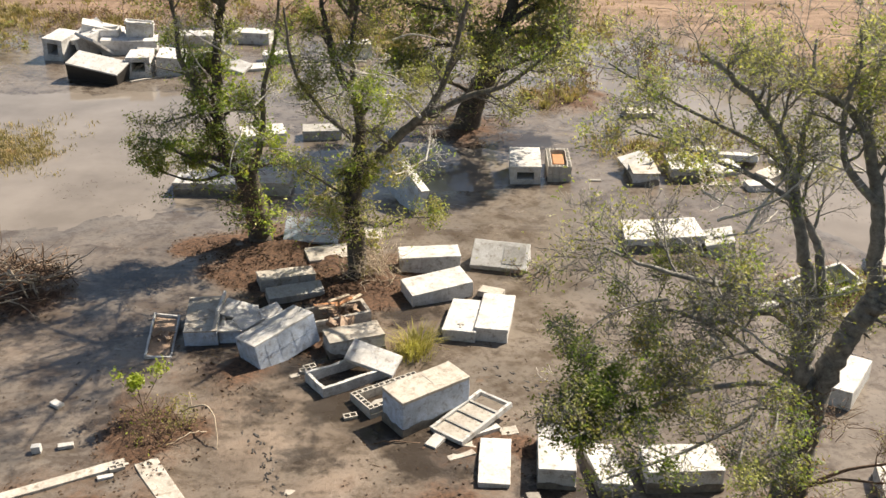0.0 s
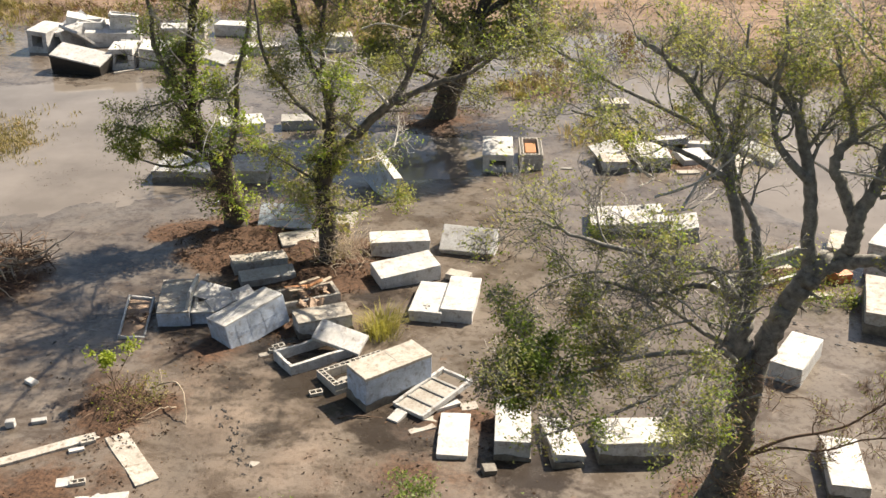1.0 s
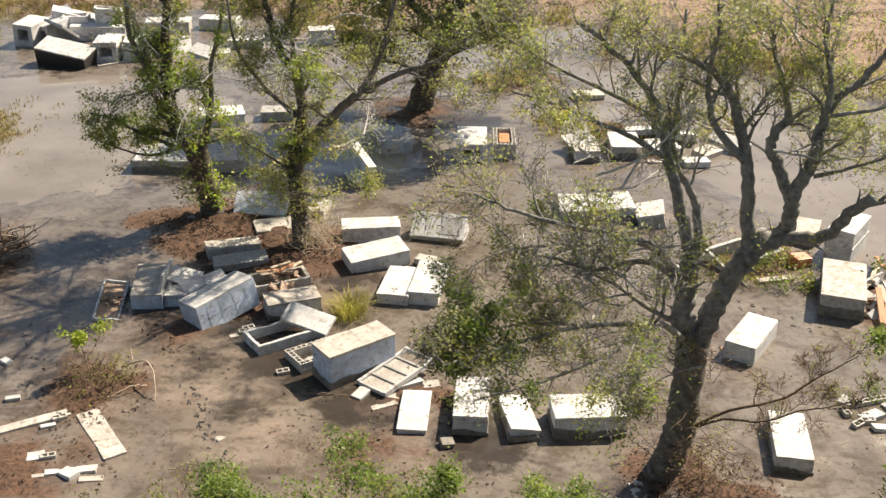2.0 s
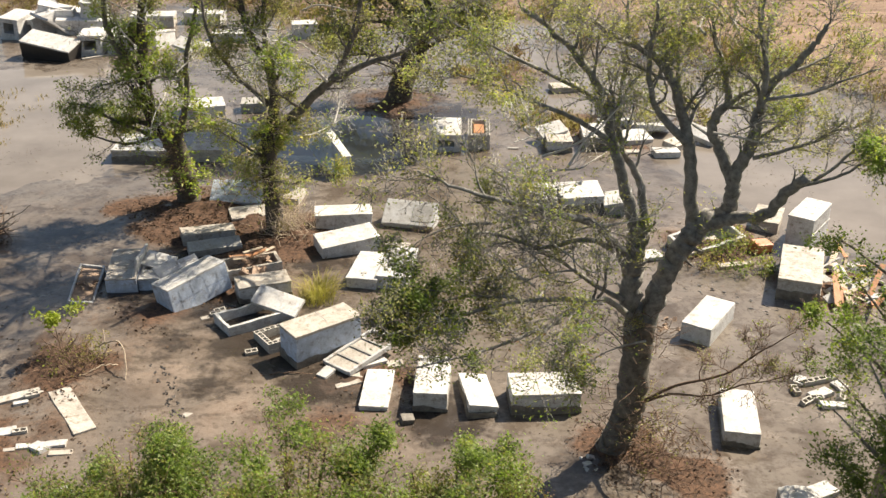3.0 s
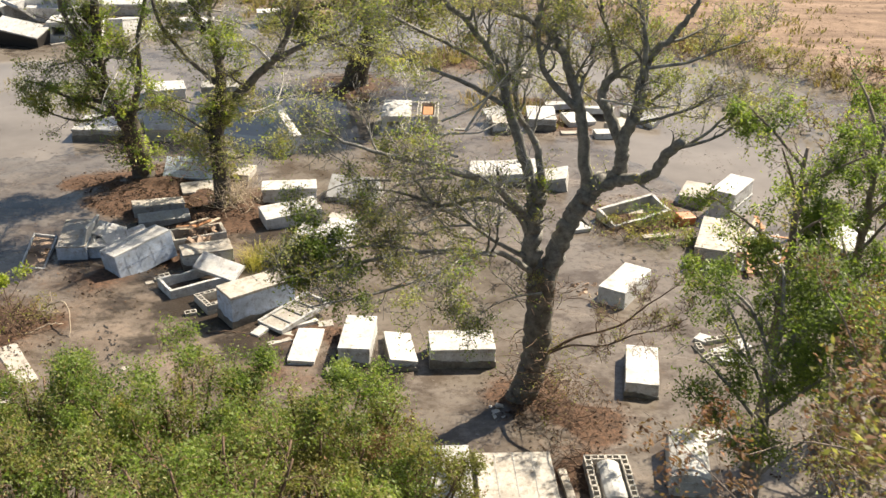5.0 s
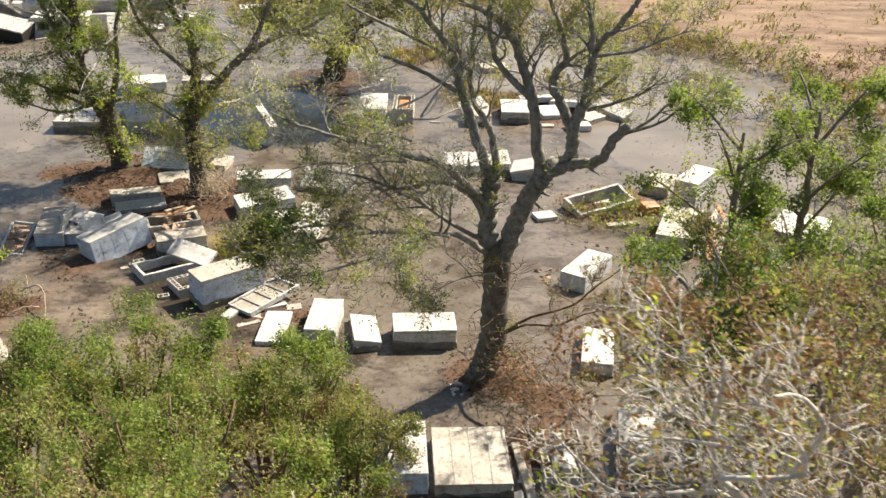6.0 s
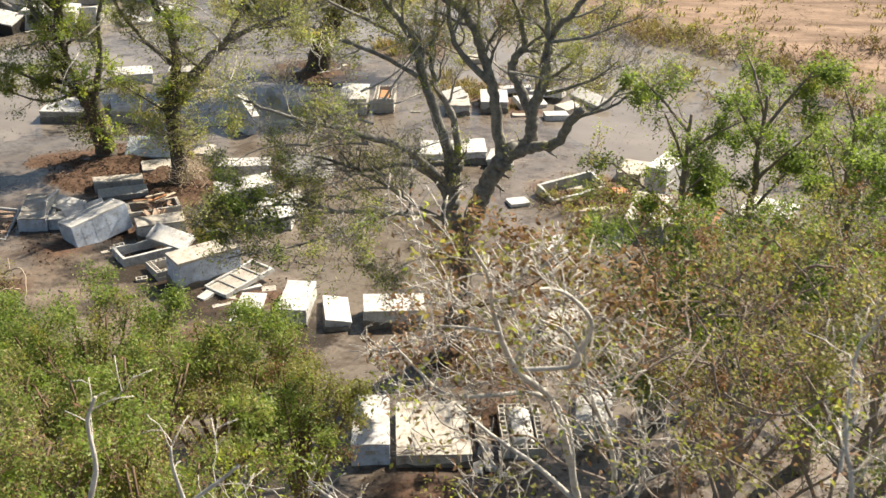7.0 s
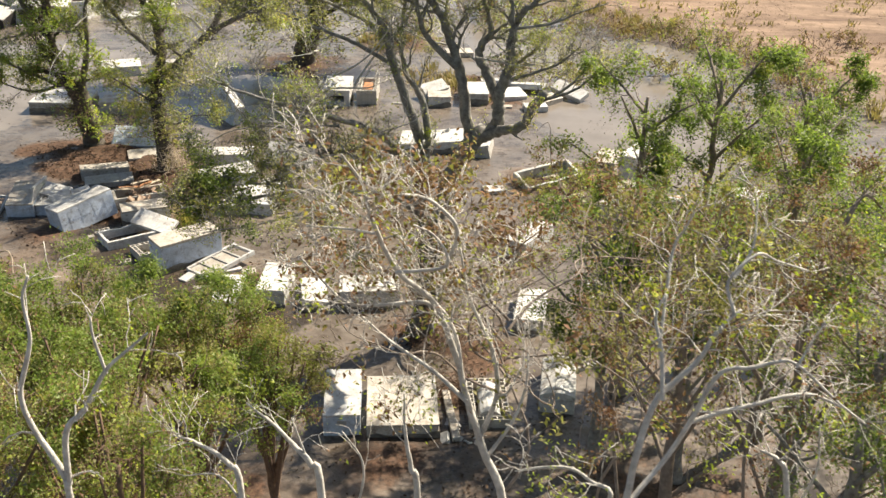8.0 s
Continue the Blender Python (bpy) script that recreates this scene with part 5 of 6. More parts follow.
leafy(18.5, 11.5, 8.8, 2.2, 69, GREEN, "broad green tree among bare branches", [(BRIGHT, 2.6, 0.10)], 2.6, 0.10, limbs_n=11, corners=3, lift=0.7)
RB = "dying tree with rusty leaves and yellow sprouts"
leafy(12.3, 10.5, 9.2, 2.1, 71, RUSTY, RB, [(OLIVE, 1.2, 0.09), (LIME, 0.3, 0.09)], 1.3, 0.08, bark=GREYTWIG, corners=3)
leafy(13.9, 9.0, 10.0, 2.1, 72, OLIVE, RB, [(BRIGHT, 1.0, 0.09), (RUSTY, 1.4, 0.08)], 0.9, 0.08, bark=GREYTWIG, corners=3)
leafy(15.9, 7.4, 10.6, 2.0, 74, RUSTY, RB, [(OLIVE, 1.6, 0.08), (LIME, 0.3, 0.08)], 1.5, 0.08, bark=GREYTWIG, corners=3)


# bare bleached trees that the camera looks over
def bare(x, y, h, r, seed, limbs_n=6, leafage=0.5, start=0.66, rad=0.034, fine=3, sprouts=14, bark=DEADWOOD, label="bleached leafless tree with kinked pale branches"):
    random.seed(seed * 13 + 3)
    limbs = [(((x, y, -0.3), (x + 0.15, y - 0.1, h * 0.35), (x - 0.2, y + 0.1, h * 0.66), (x + 0.25, y - 0.1, h * 0.78), (x - 0.15, y + 0.25, h * 0.87), (x + 0.3, y + 0.1, h * 0.97)), rad * 1.6, rad * 0.12, 0.7, 4)]
    for k in range(limbs_n):
        s = start + (0.88 - start) * k / max(1, limbs_n - 1)
        a = k * 2.4 + seed
        q = Vector((x, y, h * s))
        way = Vector((math.cos(a), math.sin(a), random.uniform(0.3, 1.1))).normalized()
        line = [tuple(q)]
        for j in range(6):
            way = (way + Vector((random.gauss(0, 0.36), random.gauss(0, 0.36), random.gauss(0.03, 0.3)))).normalized()
            if q.z > h - 0.4:
                way.z = -abs(way.z) * 0.3
            q = q + way * r * random.uniform(0.18, 0.28)
            line.append(tuple(q))
        limbs.append((line, rad * 0.72, rad * 0.10, 0.75, 5))
    return tree("bare_tree", label, limbs, bark, [(RUSTY, leafage * 1.0, 0.055)] if leafage > 0.2 else (), fine, 4, 0.75, 0.3, leafage * 0.5, 0.052, 0.06, OLIVE, 0.34, 7, 0.2, seed, 0.10, thin=0.5, sprouts=sprouts, finest=0.0032)


DG = "dense dark green tree under bare branches"
leafy(14.2, 6.6, 10.2, 1.9, 152, GREEN, DG, [(BRIGHT, 2.0, 0.07), (RUSTY, 0.8, 0.07)], 2.6, 0.07, limbs_n=9, corners=3)
leafy(16.6, 9.6, 9.8, 2.1, 153, GREEN, DG, [(BRIGHT, 2.6, 0.08), (LIME, 0.4, 0.08)], 2.6, 0.08, limbs_n=10, corners=3)
leafy(12.9, 1.6, 10.6, 1.5, 156, GREEN, DG, [(BRIGHT, 1.8, 0.06), (RUSTY, 0.8, 0.055)], 3.6, 0.06, limbs_n=8, corners=3)
leafy(14.8, 3.8, 11.2, 1.7, 155, GREEN, DG, [(BRIGHT, 1.6, 0.065), (RUSTY, 0.6, 0.06)], 3.4, 0.065, limbs_n=8, corners=3)

RT = "twiggy dying tree with rusty leaf remnants and yellow sprouts"
bare(8.7, 2.0, 13.7, 1.9, 141, 9, 3.6, 0.82, 0.020, 3, 12, GREYTWIG, RT)
bare(10.8, 7.4, 11.7, 2.4, 142, 7, 4.6, 0.78, 0.026, 3, 12, GREYTWIG, RT)
bare(12.6, 6.2, 12.0, 2.2, 143, 6, 4.6, 0.80, 0.026, 3, 12, GREYTWIG, RT)
bare(10.2, 4.2, 12.2, 2.0, 144, 6, 4.0, 0.80, 0.022, 3, 12, GREYTWIG, RT)
bare(13.6, 3.2, 12.0, 2.0, 145, 6, 4.6, 0.80, 0.022, 3, 12, GREYTWIG, RT)


def pale_tree(limbs, seed, label, rusty=0.7, sprouts=8, n=4, levels=2):
    """A bleached tree whose few thick boughs are laid out one by one."""
    return tree("bare_tree", label, limbs, DEADWOOD, [(OLIVE, rusty * 0.6, 0.05)], levels, n, 0.7, 0.25, rusty, 0.05, 0.05, RUSTY, 0.30, 8, 0.2, seed, 0.02, thin=0.5, sprouts=sprouts, finest=0.0032)


pale_tree([
    (((5.9, -0.9, -0.3), (5.6, -1.0, 5.0), (5.8, -1.1, 10.0), (5.75, -1.1, 12.25), (5.76, -1.1, 12.5)), 0.042, 0.020, 0.4, 1),
    (((5.76, -1.1, 12.45), (5.69, -1.08, 12.62), (5.58, -1.06, 12.83), (5.52, -1.05, 13.1), (5.61, -1.04, 13.4), (5.64, -1.03, 13.55), (5.62, -1.0, 13.78), (5.68, -1.0, 13.94)), 0.025, 0.008, 0.45, 4),
    (((5.76, -1.1, 12.45), (5.8, -1.1, 12.87), (5.95, -1.1, 13.06), (6.12, -1.1, 13.35), (6.27, -1.1, 13.5), (6.41, -1.1, 13.63)), 0.023, 0.008, 0.45, 4),
    (((6.12, -1.1, 13.33), (6.07, -1.1, 13.59), (6.07, -1.1, 13.73)), 0.012, 0.006, 0.3, 3),
], 201, "bleached forked leafless tree above green crowns", 0.3, 3)
pale_tree([
    (((9.0, 1.3, -0.3), (8.8, 1.2, 5.0), (8.85, 1.0, 9.0), (8.69, 0.9, 10.8), (8.5, 0.86, 11.4), (8.32, 0.82, 12.05), (8.23, 0.78, 12.6), (8.07, 0.74, 12.9), (7.85, 0.7, 13.07)), 0.056, 0.012, 0.9, 7),
    (((8.27, 0.8, 12.3), (8.08, 0.54, 13.0), (7.82, 0.28, 13.4), (7.68, 0.0, 13.9), (7.63, -0.24, 14.3), (7.54, -0.5, 14.6)), 0.028, 0.008, 0.7, 7),
    (((8.07, 0.8, 12.83), (7.93, 0.83, 12.86), (7.4, 0.85, 12.8), (7.15, 0.88, 13.0), (6.97, 0.9, 13.2)), 0.022, 0.007, 0.6, 6)] + [
    (((8.34, 0.8, 11.95), (8.04, 0.93, 12.16), (7.68, 1.07, 12.34), (7.42, 1.2, 12.5)), 0.022, 0.008, 0.6, 5),
    (((7.81, 0.2, 13.44), (8.18, 0.1, 13.56), (8.1, 0.0, 13.83), (7.93, -0.1, 13.97)), 0.016, 0.007, 0.5, 4),
    (((8.17, 0.2, 13.5), (8.25, 0.1, 13.83), (8.12, 0.0, 14.06), (8.0, -0.1, 14.17), (7.88, -0.2, 14.22)), 0.018, 0.008, 0.5, 5),
    (((8.44, 0.9, 11.45), (8.59, 0.83, 12.0), (8.53, 0.75, 12.5), (8.34, 0.67, 13.0), (8.26, 0.6, 13.46)), 0.028, 0.008, 0.7, 6)] + [
    (((8.52, 0.9, 11.3), (8.73, 1.0, 11.6), (8.84, 1.1, 11.9), (8.85, 1.2, 12.2)), 0.022, 0.008, 0.6, 5),
    (((7.71, -0.2, 13.93), (7.5, -0.2, 13.96), (7.24, -0.2, 13.97)), 0.011, 0.005, 0.4, 4),
], 202, "tall bleached tree with twisted bare boughs", 0.30, 10, 4, 3)
pale_tree([
    (((9.7, -0.4, -0.3), (9.4, -0.7, 6.0), (9.4, -0.8, 10.5), (9.46, -0.8, 12.2), (9.53, -0.78, 12.85), (9.61, -0.76, 13.1), (9.82, -0.74, 13.36), (9.94, -0.72, 13.6), (10.06, -0.7, 13.73)), 0.040, 0.010, 0.6, 7),
    (((9.62, -0.8, 13.1), (9.59, -0.73, 13.43), (9.54, -0.67, 13.64), (9.6, -0.6, 13.77)), 0.018, 0.007, 0.5, 5),
    (((9.46, -0.78, 12.2), (9.74, -0.6, 12.5), (9.87, -0.63, 12.85), (10.0, -0.66, 13.23), (10.19, -0.69, 13.3), (10.32, -0.71, 13.36), (10.45, -0.74, 13.37), (10.73, -0.77, 13.13), (10.93, -0.8, 12.98)), 0.021, 0.008, 0.5, 7)] + [
    (((9.87, -0.6, 12.8), (10.08, -0.58, 12.88), (10.3, -0.56, 12.94), (10.5, -0.54, 13.0), (10.68, -0.52, 13.0), (10.89, -0.5, 12.9)), 0.018, 0.010, 0.45, 6),
    (((10.02, -0.7, 13.7), (9.98, -0.6, 13.87), (10.16, -0.5, 14.02), (10.32, -0.4, 13.93), (10.56, -0.3, 13.82)), 0.014, 0.006, 0.4, 5),
    (((10.04, -0.5, 13.85), (10.15, -0.4, 14.0), (10.18, -0.3, 14.13), (10.19, -0.2, 14.28)), 0.012, 0.005, 0.4, 4),
    (((10.43, -0.8, 13.38), (10.54, -0.7, 13.54), (10.65, -0.6, 13.65)), 0.010, 0.005, 0.35, 4)] + [
    (((9.62, -0.5, 13.3), (9.69, -0.2, 13.86), (9.75, -0.2, 14.04), (9.8, -0.2, 14.16)), 0.013, 0.006, 0.4, 5),
], 203, "bleached tree with long kinked pale boughs", 0.4, 9, 5, 2)
pale_tree([
    (((11.4, 1.2, -0.3), (11.2, 1.0, 6.0), (11.25, 1.0, 10.0), (11.16, 1.0, 11.1), (11.06, 1.0, 11.33), (10.89, 1.0, 11.43)), 0.06, 0.010, 0.6, 6),
    (((11.2, 1.0, 10.6), (11.4, 1.0, 11.2), (11.35, 1.0, 11.7)), 0.018, 0.006, 0.5, 5),
], 204, "small bleached tree with bare twigs", 0.8, 8)
pale_tree([
    (((6.9, 2.6, -0.3), (6.8, 2.6, 5.0), (6.76, 2.6, 9.3), (6.64, 2.6, 9.85), (6.48, 2.6, 10.07), (6.31, 2.6, 10.3), (6.0, 2.6, 10.6)), 0.06, 0.010, 0.6, 5),
    (((6.64, 2.6, 9.8), (6.54, 2.6, 10.18), (6.47, 2.6, 10.43)), 0.014, 0.006, 0.5, 4),
    (((6.8, 2.6, 8.6), (7.2, 2.3, 9.6), (7.27, 2.2, 10.2), (7.07, 2.2, 10.57)), 0.02, 0.007, 0.5, 4),
], 205, "small bleached tree with bare twigs", 0.4, 8)
pale_tree([
    (((6.1, 2.2, -0.3), (6.0, 2.2, 6.0), (5.98, 2.2, 9.6), (5.87, 2.2, 10.1), (5.56, 2.2, 10.35), (5.31, 2.2, 10.44)), 0.055, 0.010, 0.6, 6),
    (((5.98, 2.2, 9.6), (5.75, 2.2, 9.95), (5.4, 2.1, 10.0)), 0.016, 0.006, 0.5, 5),
], 206, "small bleached tree with bare twigs", 0.4, 6)
pale_tree([
    (((8.0, 2.2, -0.3), (7.9, 2.1, 6.0), (7.86, 2.0, 9.8), (7.79, 2.0, 10.3), (7.73, 2.0, 10.7), (7.72, 2.0, 11.2)), 0.055, 0.010, 0.7, 6),
    (((9.0, 1.2, 9.6), (9.6, 0.8, 10.95), (9.44, 0.9, 11.1), (9.27, 1.0, 11.15), (9.03, 1.1, 11.07), (8.8, 1.2, 10.94)), 0.026, 0.010, 0.5, 5),
], 207, "small bleached tree with bare twigs", 0.5, 8)

# ---- brush, sapling, grass, litter ----


def brush(name, x, y, r, h, n, mat, label, z=0.0, rad=0.014, seed=1, leafy_layers=(), upright=0.2, length=(0.5, 1.4)):
    random.seed(seed)
    wood, tips = Wood(), []
    for k in range(n):
        a, d = random.random() * 6.283, r * math.sqrt(random.random())
        p = Vector((d * math.cos(a), d * math.sin(a), random.random() * h * (1 - 0.8 * d / r)))
        w = Vector((random.gauss(0, 1), random.gauss(0, 1), random.gauss(upright, 0.35))).normalized()
        line = [p]
        ln = random.uniform(*length)
        for j in range(4):
            w = (w + 0.22 * Vector((random.gauss(0, 1), random.gauss(0, 1), random.gauss(0, 0.7)))).normalized()
            q = line[-1] + w * ln / 4
            q.z = max(q.z, 0.01)
            line.append(q)
        rr = rad * random.uniform(0.5, 1.8)
        wood.tube(line, [rr * (1 - 0.15 * j) for j in range(5)], 4)
        tips.extend(line[2:])
    ob = thing(name, pose(x, y, z), label, name.replace("_", " "))
    tagged(part("brushwood", wood.mesh("brushwood", mat), None, ob), kind="stuff")
    rng = np.random.default_rng(seed)
    for k, (lm, per, size) in enumerate(leafy_layers):
        part("foliage", leaf_mesh("foliage", spread_leaves(tips, per, rng), size, lm, 0.09, seed=seed + k), None, ob)
    return ob


brush("brush_pile", -17.4, 33.0, 2.2, 1.3, 330, TWIG, "heap of brown sticks and dead branches", 0.1, 0.02, 91, [(LITTER, 1.2, 0.10)])
brush("brush_pile", -17.2, 32.6, 1.8, 0.9, 26, STRAW, "pale broken limbs on a heap of sticks", 0.35, 0.035, 90, (), 0.3, (1.2, 2.6))
brush("brush_pile", -18.3, 30.4, 1.4, 0.6, 130, TWIG, "heap of brown sticks and dead branches", 0.05, 0.018, 92, [(LITTER, 1.0, 0.10)])
brush("dry_bush", -9.45, 25.0, 0.95, 0.7, 170, TWIG, "dry brown bush with a few green leaves", 0.08, 0.009, 93, [(RUSTY, 1.2, 0.06), (OLIVE, 1.6, 0.08), (GRASS, 1.6, 0.09), (LIME, 0.5, 0.08)], 0.8, (0.3, 0.9))
brush("dry_bush", 7.6, 21.3, 1.3, 0.5, 170, TWIG, "brown bush at the foot of the oak", 0.08, 0.008, 94, [(RUSTY, 1.3, 0.06), (OLIVE, 0.5, 0.06)], 0.7, (0.3, 0.8))
brush("dry_bush", 12.0, 34.2, 1.5, 0.6, 160, TWIG, "weeds overgrowing a broken vault", 0.05, 0.008, 95, [(BRIGHT, 2.4, 0.10), (OLIVE, 2.0, 0.10), (LIME, 0.8, 0.10)], 0.7, (0.3, 0.8))
brush("dry_bush", 10.4, 34.2, 1.2, 0.35, 110, TWIG, "weeds overgrowing a broken vault", 0.05, 0.008, 96, [(OLIVE, 2.2, 0.10), (PALE, 1.4, 0.09), (RUSTY, 0.8, 0.08)], 0.5, (0.3, 0.8))
brush("dry_bush", 0.6, 36.0, 0.8, 0.4, 90, TWIG, "green weeds beside a tipped vault", 0.03, 0.008, 97, [(GREEN, 1.3, 0.09), (OLIVE, 0.9, 0.08)], 0.7, (0.3, 0.7))
brush("dry_bush", 7.8, 18.9, 1.0, 0.4, 120, TWIG, "brown brush between vaults", 0.05, 0.008, 98, [(RUSTY, 1.3, 0.07)], 0.5, (0.3, 0.8))
brush("vine_thicket", -7.0, 37.0, 1.3, 2.2, 130, TWIG, "yellow-green vines hanging between two trees", 0.9, 0.008, 120, [(LIME, 0.9, 0.11), (PALE, 1.2, 0.11), (BRIGHT, 0.6, 0.11)], 0.3, (0.5, 1.1))
brush("vine_thicket", -9.7, 36.3, 0.7, 3.2, 110, TWIG, "green vines climbing a trunk", 1.6, 0.008, 121, [(BRIGHT, 1.3, 0.11), (LIME, 0.5, 0.11)], 0.4, (0.4, 0.9))
brush("vine_thicket", -4.6, 34.6, 0.9, 1.6, 120, STRAW, "dry yellow vines at a trunk's foot", 0.4, 0.008, 122, [(PALE, 1.2, 0.11), (GRASS, 0.8, 0.12)], 0.6, (0.5, 1.1))
brush("dry_bush", -5.1, 35.3, 0.9, 1.2, 150, STRAW, "dangling dry vines round a tree foot", 0.1, 0.008, 99, [(OLIVE, 0.8, 0.08), (GRASS, 0.8, 0.09)], 0.9, (0.5, 1.1))

brush("vine_thicket", 6.85, 21.8, 0.85, 3.6, 170, TWIG, "olive vines and shoots on the oak's trunk", 0.9, 0.008, 123, [(OLIVE, 1.8, 0.075), (BRIGHT, 1.2, 0.075), (PALE, 0.6, 0.07)], 0.2, (0.4, 1.0))
brush("vine_thicket", 7.9, 21.6, 0.7, 1.8, 70, TWIG, "drooping shoots under the oak's low boughs", 0.6, 0.008, 126, [(OLIVE, 1.6, 0.075), (RUSTY, 0.8, 0.07)], -0.3, (0.4, 1.0))
brush("vine_thicket", 6.9, 21.5, 0.8, 1.4, 90, TWIG, "leafy shoots in the oak's fork", 3.6, 0.008, 124, [(OLIVE, 1.0, 0.07), (BRIGHT, 1.0, 0.07)], 0.5, (0.4, 0.9))
brush("vine_thicket", -1.5, 51.6, 1.9, 3.4, 200, TWIG, "grey moss and vines hung on a dark trunk", 1.4, 0.012, 125, [(MOSS, 1.0, 0.2), (PALE, 1.8, 0.17)], -0.2, (0.7, 1.6))

for vx, vy, vz, vr, vh, vn, vs in ((-9.7, 37.5, 0.9, 0.75, 2.4, 110, 131), (-10.5, 37.0, 3.4, 0.8, 2.6, 130, 132), (-10.5, 37.0, 5.8, 0.85, 2.4, 120, 133), (-9.1, 37.0, 3.6, 0.7, 2.4, 90, 134)):
    brush("vine_thicket", vx, vy, vr, vh, vn, TWIG, "fresh green vines climbing a storm-torn trunk", vz, 0.008, vs, [(BRIGHT, 3.0, 0.15), (LIME, 1.8, 0.15), (PALE, 1.2, 0.13)], 0.2, (0.4, 0.9))
for vx, vy, vz, vr, vh, vn, vs in ((-5.4, 34.9, 1.8, 0.8, 2.6, 120, 135), (-5.2, 34.9, 4.4, 0.7, 2.4, 60, 136), (-4.2, 34.7, 4.2, 0.8, 1.6, 80, 137), (-6.6, 35.0, 2.6, 1.0, 2.0, 90, 138)):
    brush("vine_thicket", vx, vy, vr, vh, vn, STRAW, "olive vines and dry tendrils hung on a grey oak", vz, 0.008, vs, [(OLIVE, 1.8, 0.14), (PALE, 2.2, 0.14), (LIME, 0.7, 0.14), (BRIGHT, 1.0, 0.14)], -0.2, (0.5, 1.1))

# sapling with yellow-green leaves above the dry bush
tree("sapling", "thin sapling with bright yellow-green leaves", [
    (((-9.7, 25.2, 0), (-9.9, 25.4, 0.7), (-10.1, 25.6, 1.5)), 0.02, 0.01, 0.3, 3),
    (((-9.9, 25.4, 0.7), (-10.4, 25.7, 1.1), (-10.9, 26.0, 1.3)), 0.012, 0.006, 0.3, 3),
    (((-9.9, 25.4, 0.7), (-9.6, 25.9, 1.3), (-9.5, 26.2, 1.7)), 0.012, 0.006, 0.3, 3),
], TWIG, (), 2, 4, 0.4, 0.4, 9.0, 0.14, 0.10, LIME, 0.2, 5, 0.3, 101, 0.02, category="sapling")

wood = Wood()
wood.tube(curve_through([(-9.0, 25.75, 0.35), (-8.2, 25.5, 0.75), (-7.75, 25.0, 0.6), (-7.55, 24.3, 0.05)], 5, 0.02), [0.03 - 0.0012 * k for k in range(16)], 6)
wood.tube(curve_through([(-8.6, 25.7, 0.55), (-8.75, 26.0, 0.85)], 4, 0.02), [0.012] * 5, 5)
tagged(new("fallen_branch", wood.mesh("fallen_branch", STRAW)), "pale bent branch lying on mud", "branch", "fallen branches")
wood = Wood()
wood.tube(curve_through([(-10.2, 23.9, 0.1), (-9.2, 24.3, 0.12), (-8.4, 24.8, 0.3), (-8.0, 25.1, 0.15)], 5, 0.03), [0.018] * 16, 5)
tagged(new("fallen_branch", wood.mesh("fallen_branch", STRAW)), "pale bent branch lying on mud", "branch", "fallen branches")
wood = Wood()
wood.tube(curve_through([(-4.6, 23.9, 0.03), (-3.8, 24.8, 0.06), (-3.0, 25.1, 0.1), (-2.1, 25.2, 0.05)], 5, 0.04), [0.022] * 16, 5)
wood.tube(curve_through([(-3.9, 24.7, 0.05), (-3.6, 24.2, 0.1), (-2.9, 24.0, 0.05)], 4, 0.03), [0.012] * 9, 4)
tagged(new("fallen_branch", wood.mesh("fallen_branch", TWIG)), "thin brown branch lying on wet mud", "branch", "fallen branches")


def blades(name, spots, h, mat, label, per=40, r=0.3, seed=1, wide=0.012):
    rng = np.random.default_rng(seed)
    v, f = [], []
    for x, y in spots:
        z = ground_at(x, y)[0]
        for k in range(per):
            a, d = rng.uniform(0, 6.283), r * rng.uniform(0, 1) ** 0.7
            bx, by = x + d * 0.35 * math.cos(a), y + d * 0.35 * math.sin(a)
            hh = h * rng.uniform(0.5, 1.1)
            lx, ly = hh * rng.uniform(0.2, 1.1) * math.cos(a), hh * rng.uniform(0.2, 1.1) * math.sin(a)
            s = (-math.sin(a) * wide, math.cos(a) * wide)
            i = len(v)
            v += [(bx - s[0], by - s[1], z - 0.02), (bx + s[0], by + s[1], z - 0.02), (bx + lx * 0.4 + s[0], by + ly * 0.4 + s[1], z + hh * 0.65), (bx + lx * 0.4 - s[0], by + ly * 0.4 - s[1], z + hh * 0.65), (bx + lx, by + ly, z + hh * 0.85)]
            f += [(i, i + 1, i + 2, i + 3), (i + 3, i + 2, i + 4)]
    me = bpy.data.meshes.new(name)
    me.from_pydata(v, [], f)
    me.materials.append(mat)
    return tagged(new(name, me), label, "grass", kind="stuff")


blades("grass_tuft", [(-2.85, 29.95), (-2.6, 29.85), (-2.75, 30.15), (-2.95, 29.75)], 0.85, FRESHGRASS, "tuft of yellow-green marsh grass", 110, 1.5, 3, 0.009)
random.seed(77)
spots = []
for k in range(13000):
    x, y = random.uniform(-45, 45), random.uniform(40, 100)
    zf = ground_at(x, y)[2]
    p = 0.0
    if 0.02 < zf < 0.7:
        p = 0.8 * max(0.0, 0.5 + fbm(x, y, 0.15, 4.0))
    if ((x - 9) / 5) ** 2 + ((y - 50) / 4) ** 2 < 1 or ((x - 1) / 3) ** 2 + ((y - 60) / 4) ** 2 < 1:
        p = 0.5
    if ground_at(x, y)[0] < 0.02:
        p = 0.0
    if random.random() < p:
        spots.append((x, y))
blades("marsh_grass", spots, 0.55, GRASS, "dry yellow marsh grass along the flooded edge", 22, 1.6, 4, 0.03)

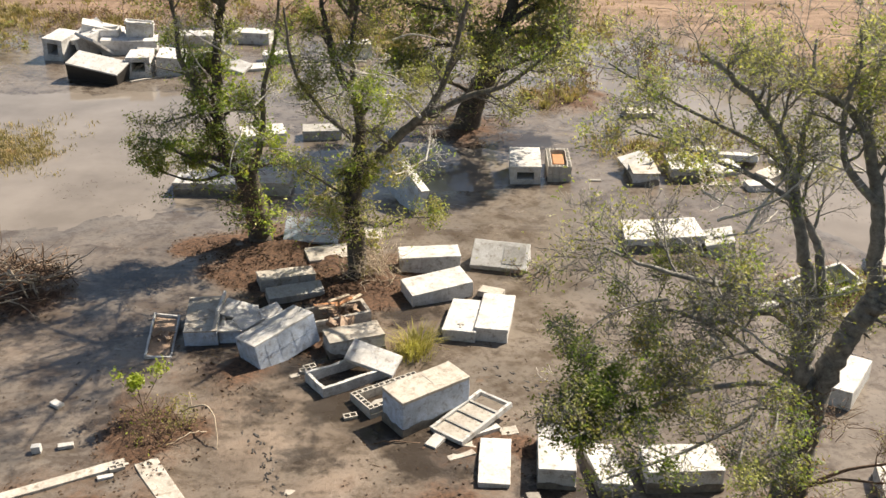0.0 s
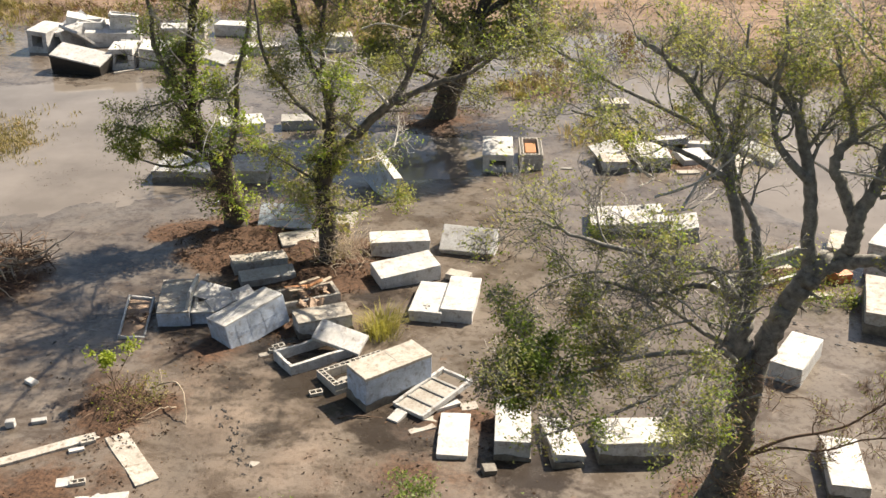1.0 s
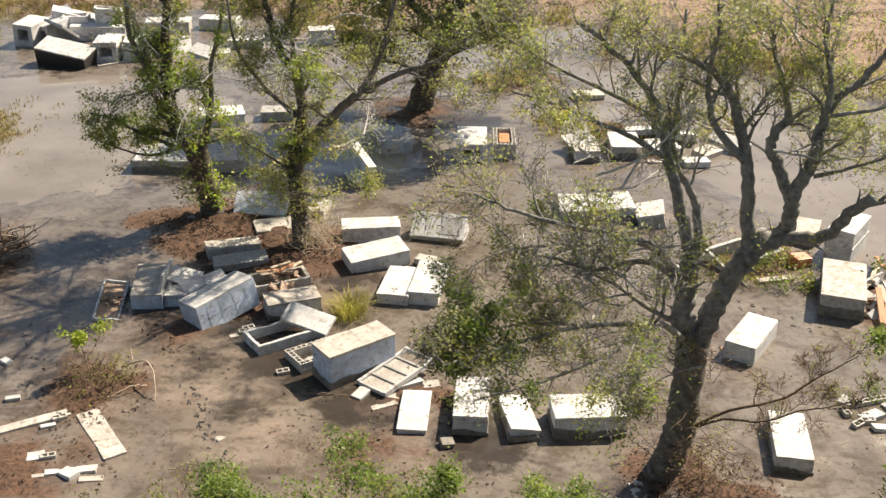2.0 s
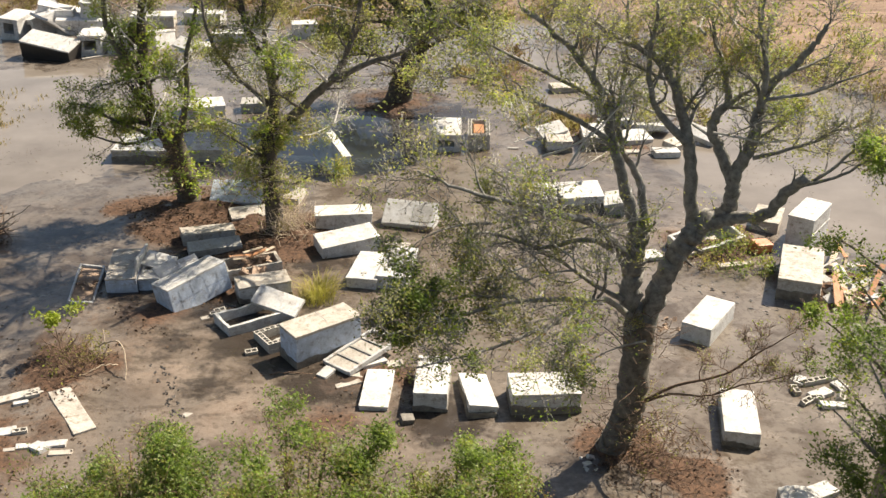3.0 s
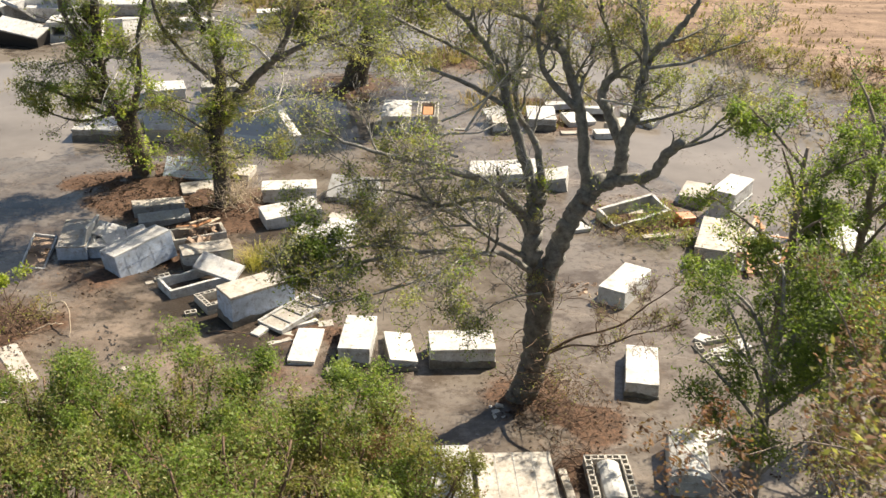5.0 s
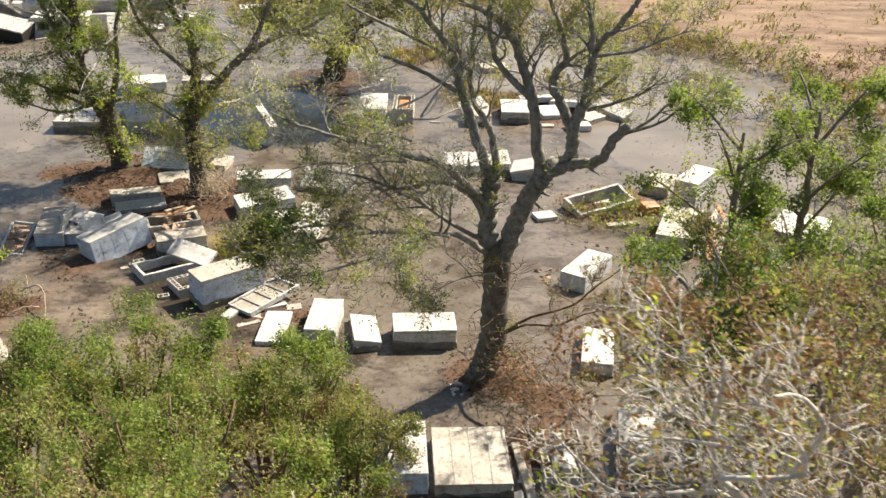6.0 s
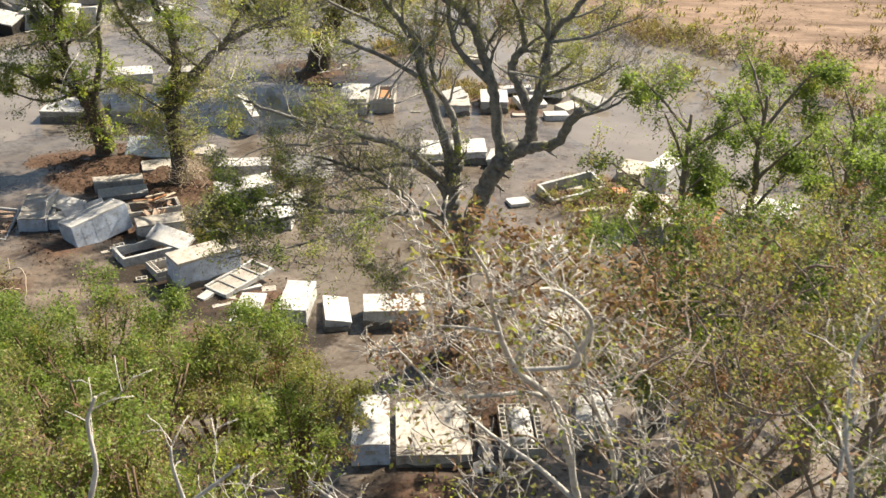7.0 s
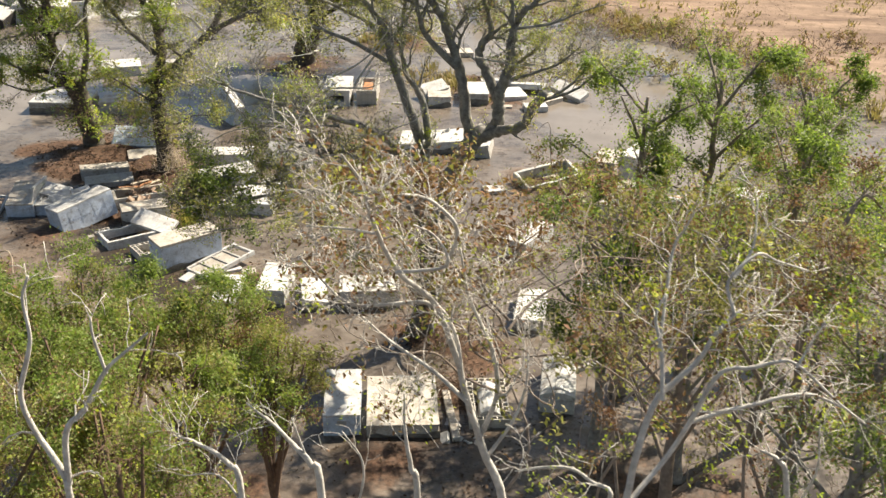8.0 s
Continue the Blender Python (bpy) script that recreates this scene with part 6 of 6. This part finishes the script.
random.seed(88)
blades("marsh_grass", [(-24.6 + random.gauss(0, 1.6), 47.2 + random.gauss(0, 1.8)) for k in range(260)], 0.3, GRASS, "tan grass on a low mud island", 14, 1.4, 17, 0.02)

rng = np.random.default_rng(6)
pts = []
for mx, my, r, h, l in MOUNDS:
    for k in range(int(240 * r * r * l)):
        a, d = rng.uniform(0, 6.283), r * 1.15 * math.sqrt(rng.uniform(0, 1))
        x, y = mx + d * math.cos(a), my + d * math.sin(a)
        if my > 12 and fbm(x, y, 0.8, 2.0) > -0.12:
            pts.append((x, y, ground_at(x, y)[0] + 0.015))
tagged(new("leaf_litter", leaf_mesh("leaf_litter", pts, 0.12, LITTER, 0.015, 1.0, 8)), "brown fallen leaves and bark scraps", "leaf litter", kind="stuff")
pts = []
for k in range(15000):
    x, y = rng.uniform(-20, 20), rng.uniform(16, 50)
    if fbm(x, y, 0.3, 9.0) > 0.16:
        pts.append((x, y, max(0.0, ground_at(x, y)[0]) + 0.010))
tagged(new("mud_scraps", leaf_mesh("mud_scraps", pts, 0.075, LITTER, 0.01, 1.8, 9)), "dark scraps and leaves scattered over mud", "debris", kind="stuff")


def trail(x0, y0, x1, y1, n, wide, label):
    """A line of trodden prints: dark wet clods pushed up round each step."""
    bm = bmesh.new()
    for k in range(n):
        u = (k + random.uniform(-0.25, 0.25)) / (n - 1)
        x, y = x0 + (x1 - x0) * u, y0 + (y1 - y0) * u
        s = 1 if k % 2 else -1
        a = math.atan2(y1 - y0, x1 - x0)
        x, y = x - s * wide * math.sin(a), y + s * wide * math.cos(a)
        z = max(0.0, ground_at(x, y)[0])
        for j in range(3):
            mm = pose(x + random.gauss(0, 0.05), y + random.gauss(0, 0.07), z - 0.02, random.uniform(-12, 12), random.uniform(-12, 12), math.degrees(a) + random.uniform(-30, 30))
            block_of(bm, random.uniform(0.06, 0.16), random.uniform(0.03, 0.06), random.uniform(0.025, 0.04), bevel=0.008, rough=0.01, m=mm)
    return tagged(new("footprints", finish("footprints", bm, DARK)), label, "footprints", kind="stuff")


random.seed(303)
trail(-6.95, 25.3, -5.0, 21.8, 15, 0.16, "line of footprints trodden into wet mud")
trail(-6.35, 24.8, -5.5, 22.6, 8, 0.10, "line of footprints trodden into wet mud")
trail(-0.4, 29.4, 2.0, 27.2, 13, 0.16, "line of footprints trodden into wet mud")
trail(10.0, 31.9, 13.2, 29.8, 17, 0.22, "line of footprints trodden into wet mud")
trail(-13.6, 26.8, -12.9, 28.4, 4, 0.2, "scattered dark prints in wet mud")

# ---- the far bank ----
random.seed(404)
for x, y, r, h, layers in ((-30, 72, 3.0, 1.4, "b"), (-24, 74, 3.0, 1.2, "b"), (-17, 74, 3.0, 1.5, "b"), (-11, 75, 3.0, 1.3, "g"), (10, 64, 2.4, 1.1, "b"), (13, 62, 2.2, 1.2, "g"), (7.5, 65.5, 2.0, 1.1, "b"), (16, 60.5, 2.2, 0.9, "b"), (22, 57.5, 2.5, 1.0, "g"), (26, 55, 2.5, 1.0, "b"), (20, 61, 2.2, 0.9, "g"), (30, 58, 2.5, 1.0, "b"), (-34, 66, 2.6, 1.8, "g"), (9.5, 51, 1.8, 0.9, "g"), (12.5, 50, 1.6, 0.8, "g"), (3.0, 61, 2.0, 0.8, "b"), (18, 52, 1.6, 0.8, "g"), (20.5, 48, 1.8, 0.9, "g"), (22.5, 43, 2.0, 1.0, "g"), (25, 48, 2.2, 1.0, "b"), (22, 37, 2.0, 1.0, "g"), (24, 33, 2.0, 1.2, "g")):
    lay = [(RUSTY, 1.6, 0.16), (GRASS, 1.6, 0.18)] if layers == "b" else [(OLIVE, 2.0, 0.16), (GRASS, 1.6, 0.16), (BRIGHT, 0.7, 0.15)]
    brush("marsh_bush", x, y, r, h, int(60 * r), TWIG, "low brown marsh bush on the far bank" if layers == "b" else "yellow-green marsh bush at the water's edge", 0.15, 0.014, int(500 + x + 3 * y), lay, 0.7, (0.5, 1.3))

pts = []
for k in range(26000):
    x, y = rng.uniform(-45, 60), rng.uniform(48, 120)
    g = ground_at(x, y)
    if g[2] > 0.15 and fbm(x, y, 0.12, 12.0) > -0.05:
        pts.append((x, y, g[0] + 0.015))
tagged(new("field_stubble", leaf_mesh("field_stubble", pts, 0.17, LITTER, 0.01, 2.5, 14, 0.35)), "brown flattened reeds over the dry field", "stubble", kind="stuff")
random.seed(505)
spots = []
for k in range(5200):
    x, y = random.uniform(-40, 60), random.uniform(52, 112)
    if ground_at(x, y)[2] > 0.2 and fbm(x, y, 0.11, 21.0) + 0.5 * fbm(x * 0.5, y, 0.5, 3.0) > 0.0:
        spots.append((x, y))
blades("pale_reeds", [(x + 1.1, y - 0.7) for x, y in spots[::2]], 0.38, GRASS, "pale flattened reeds over the far bank", 8, 1.6, 16, 0.05)
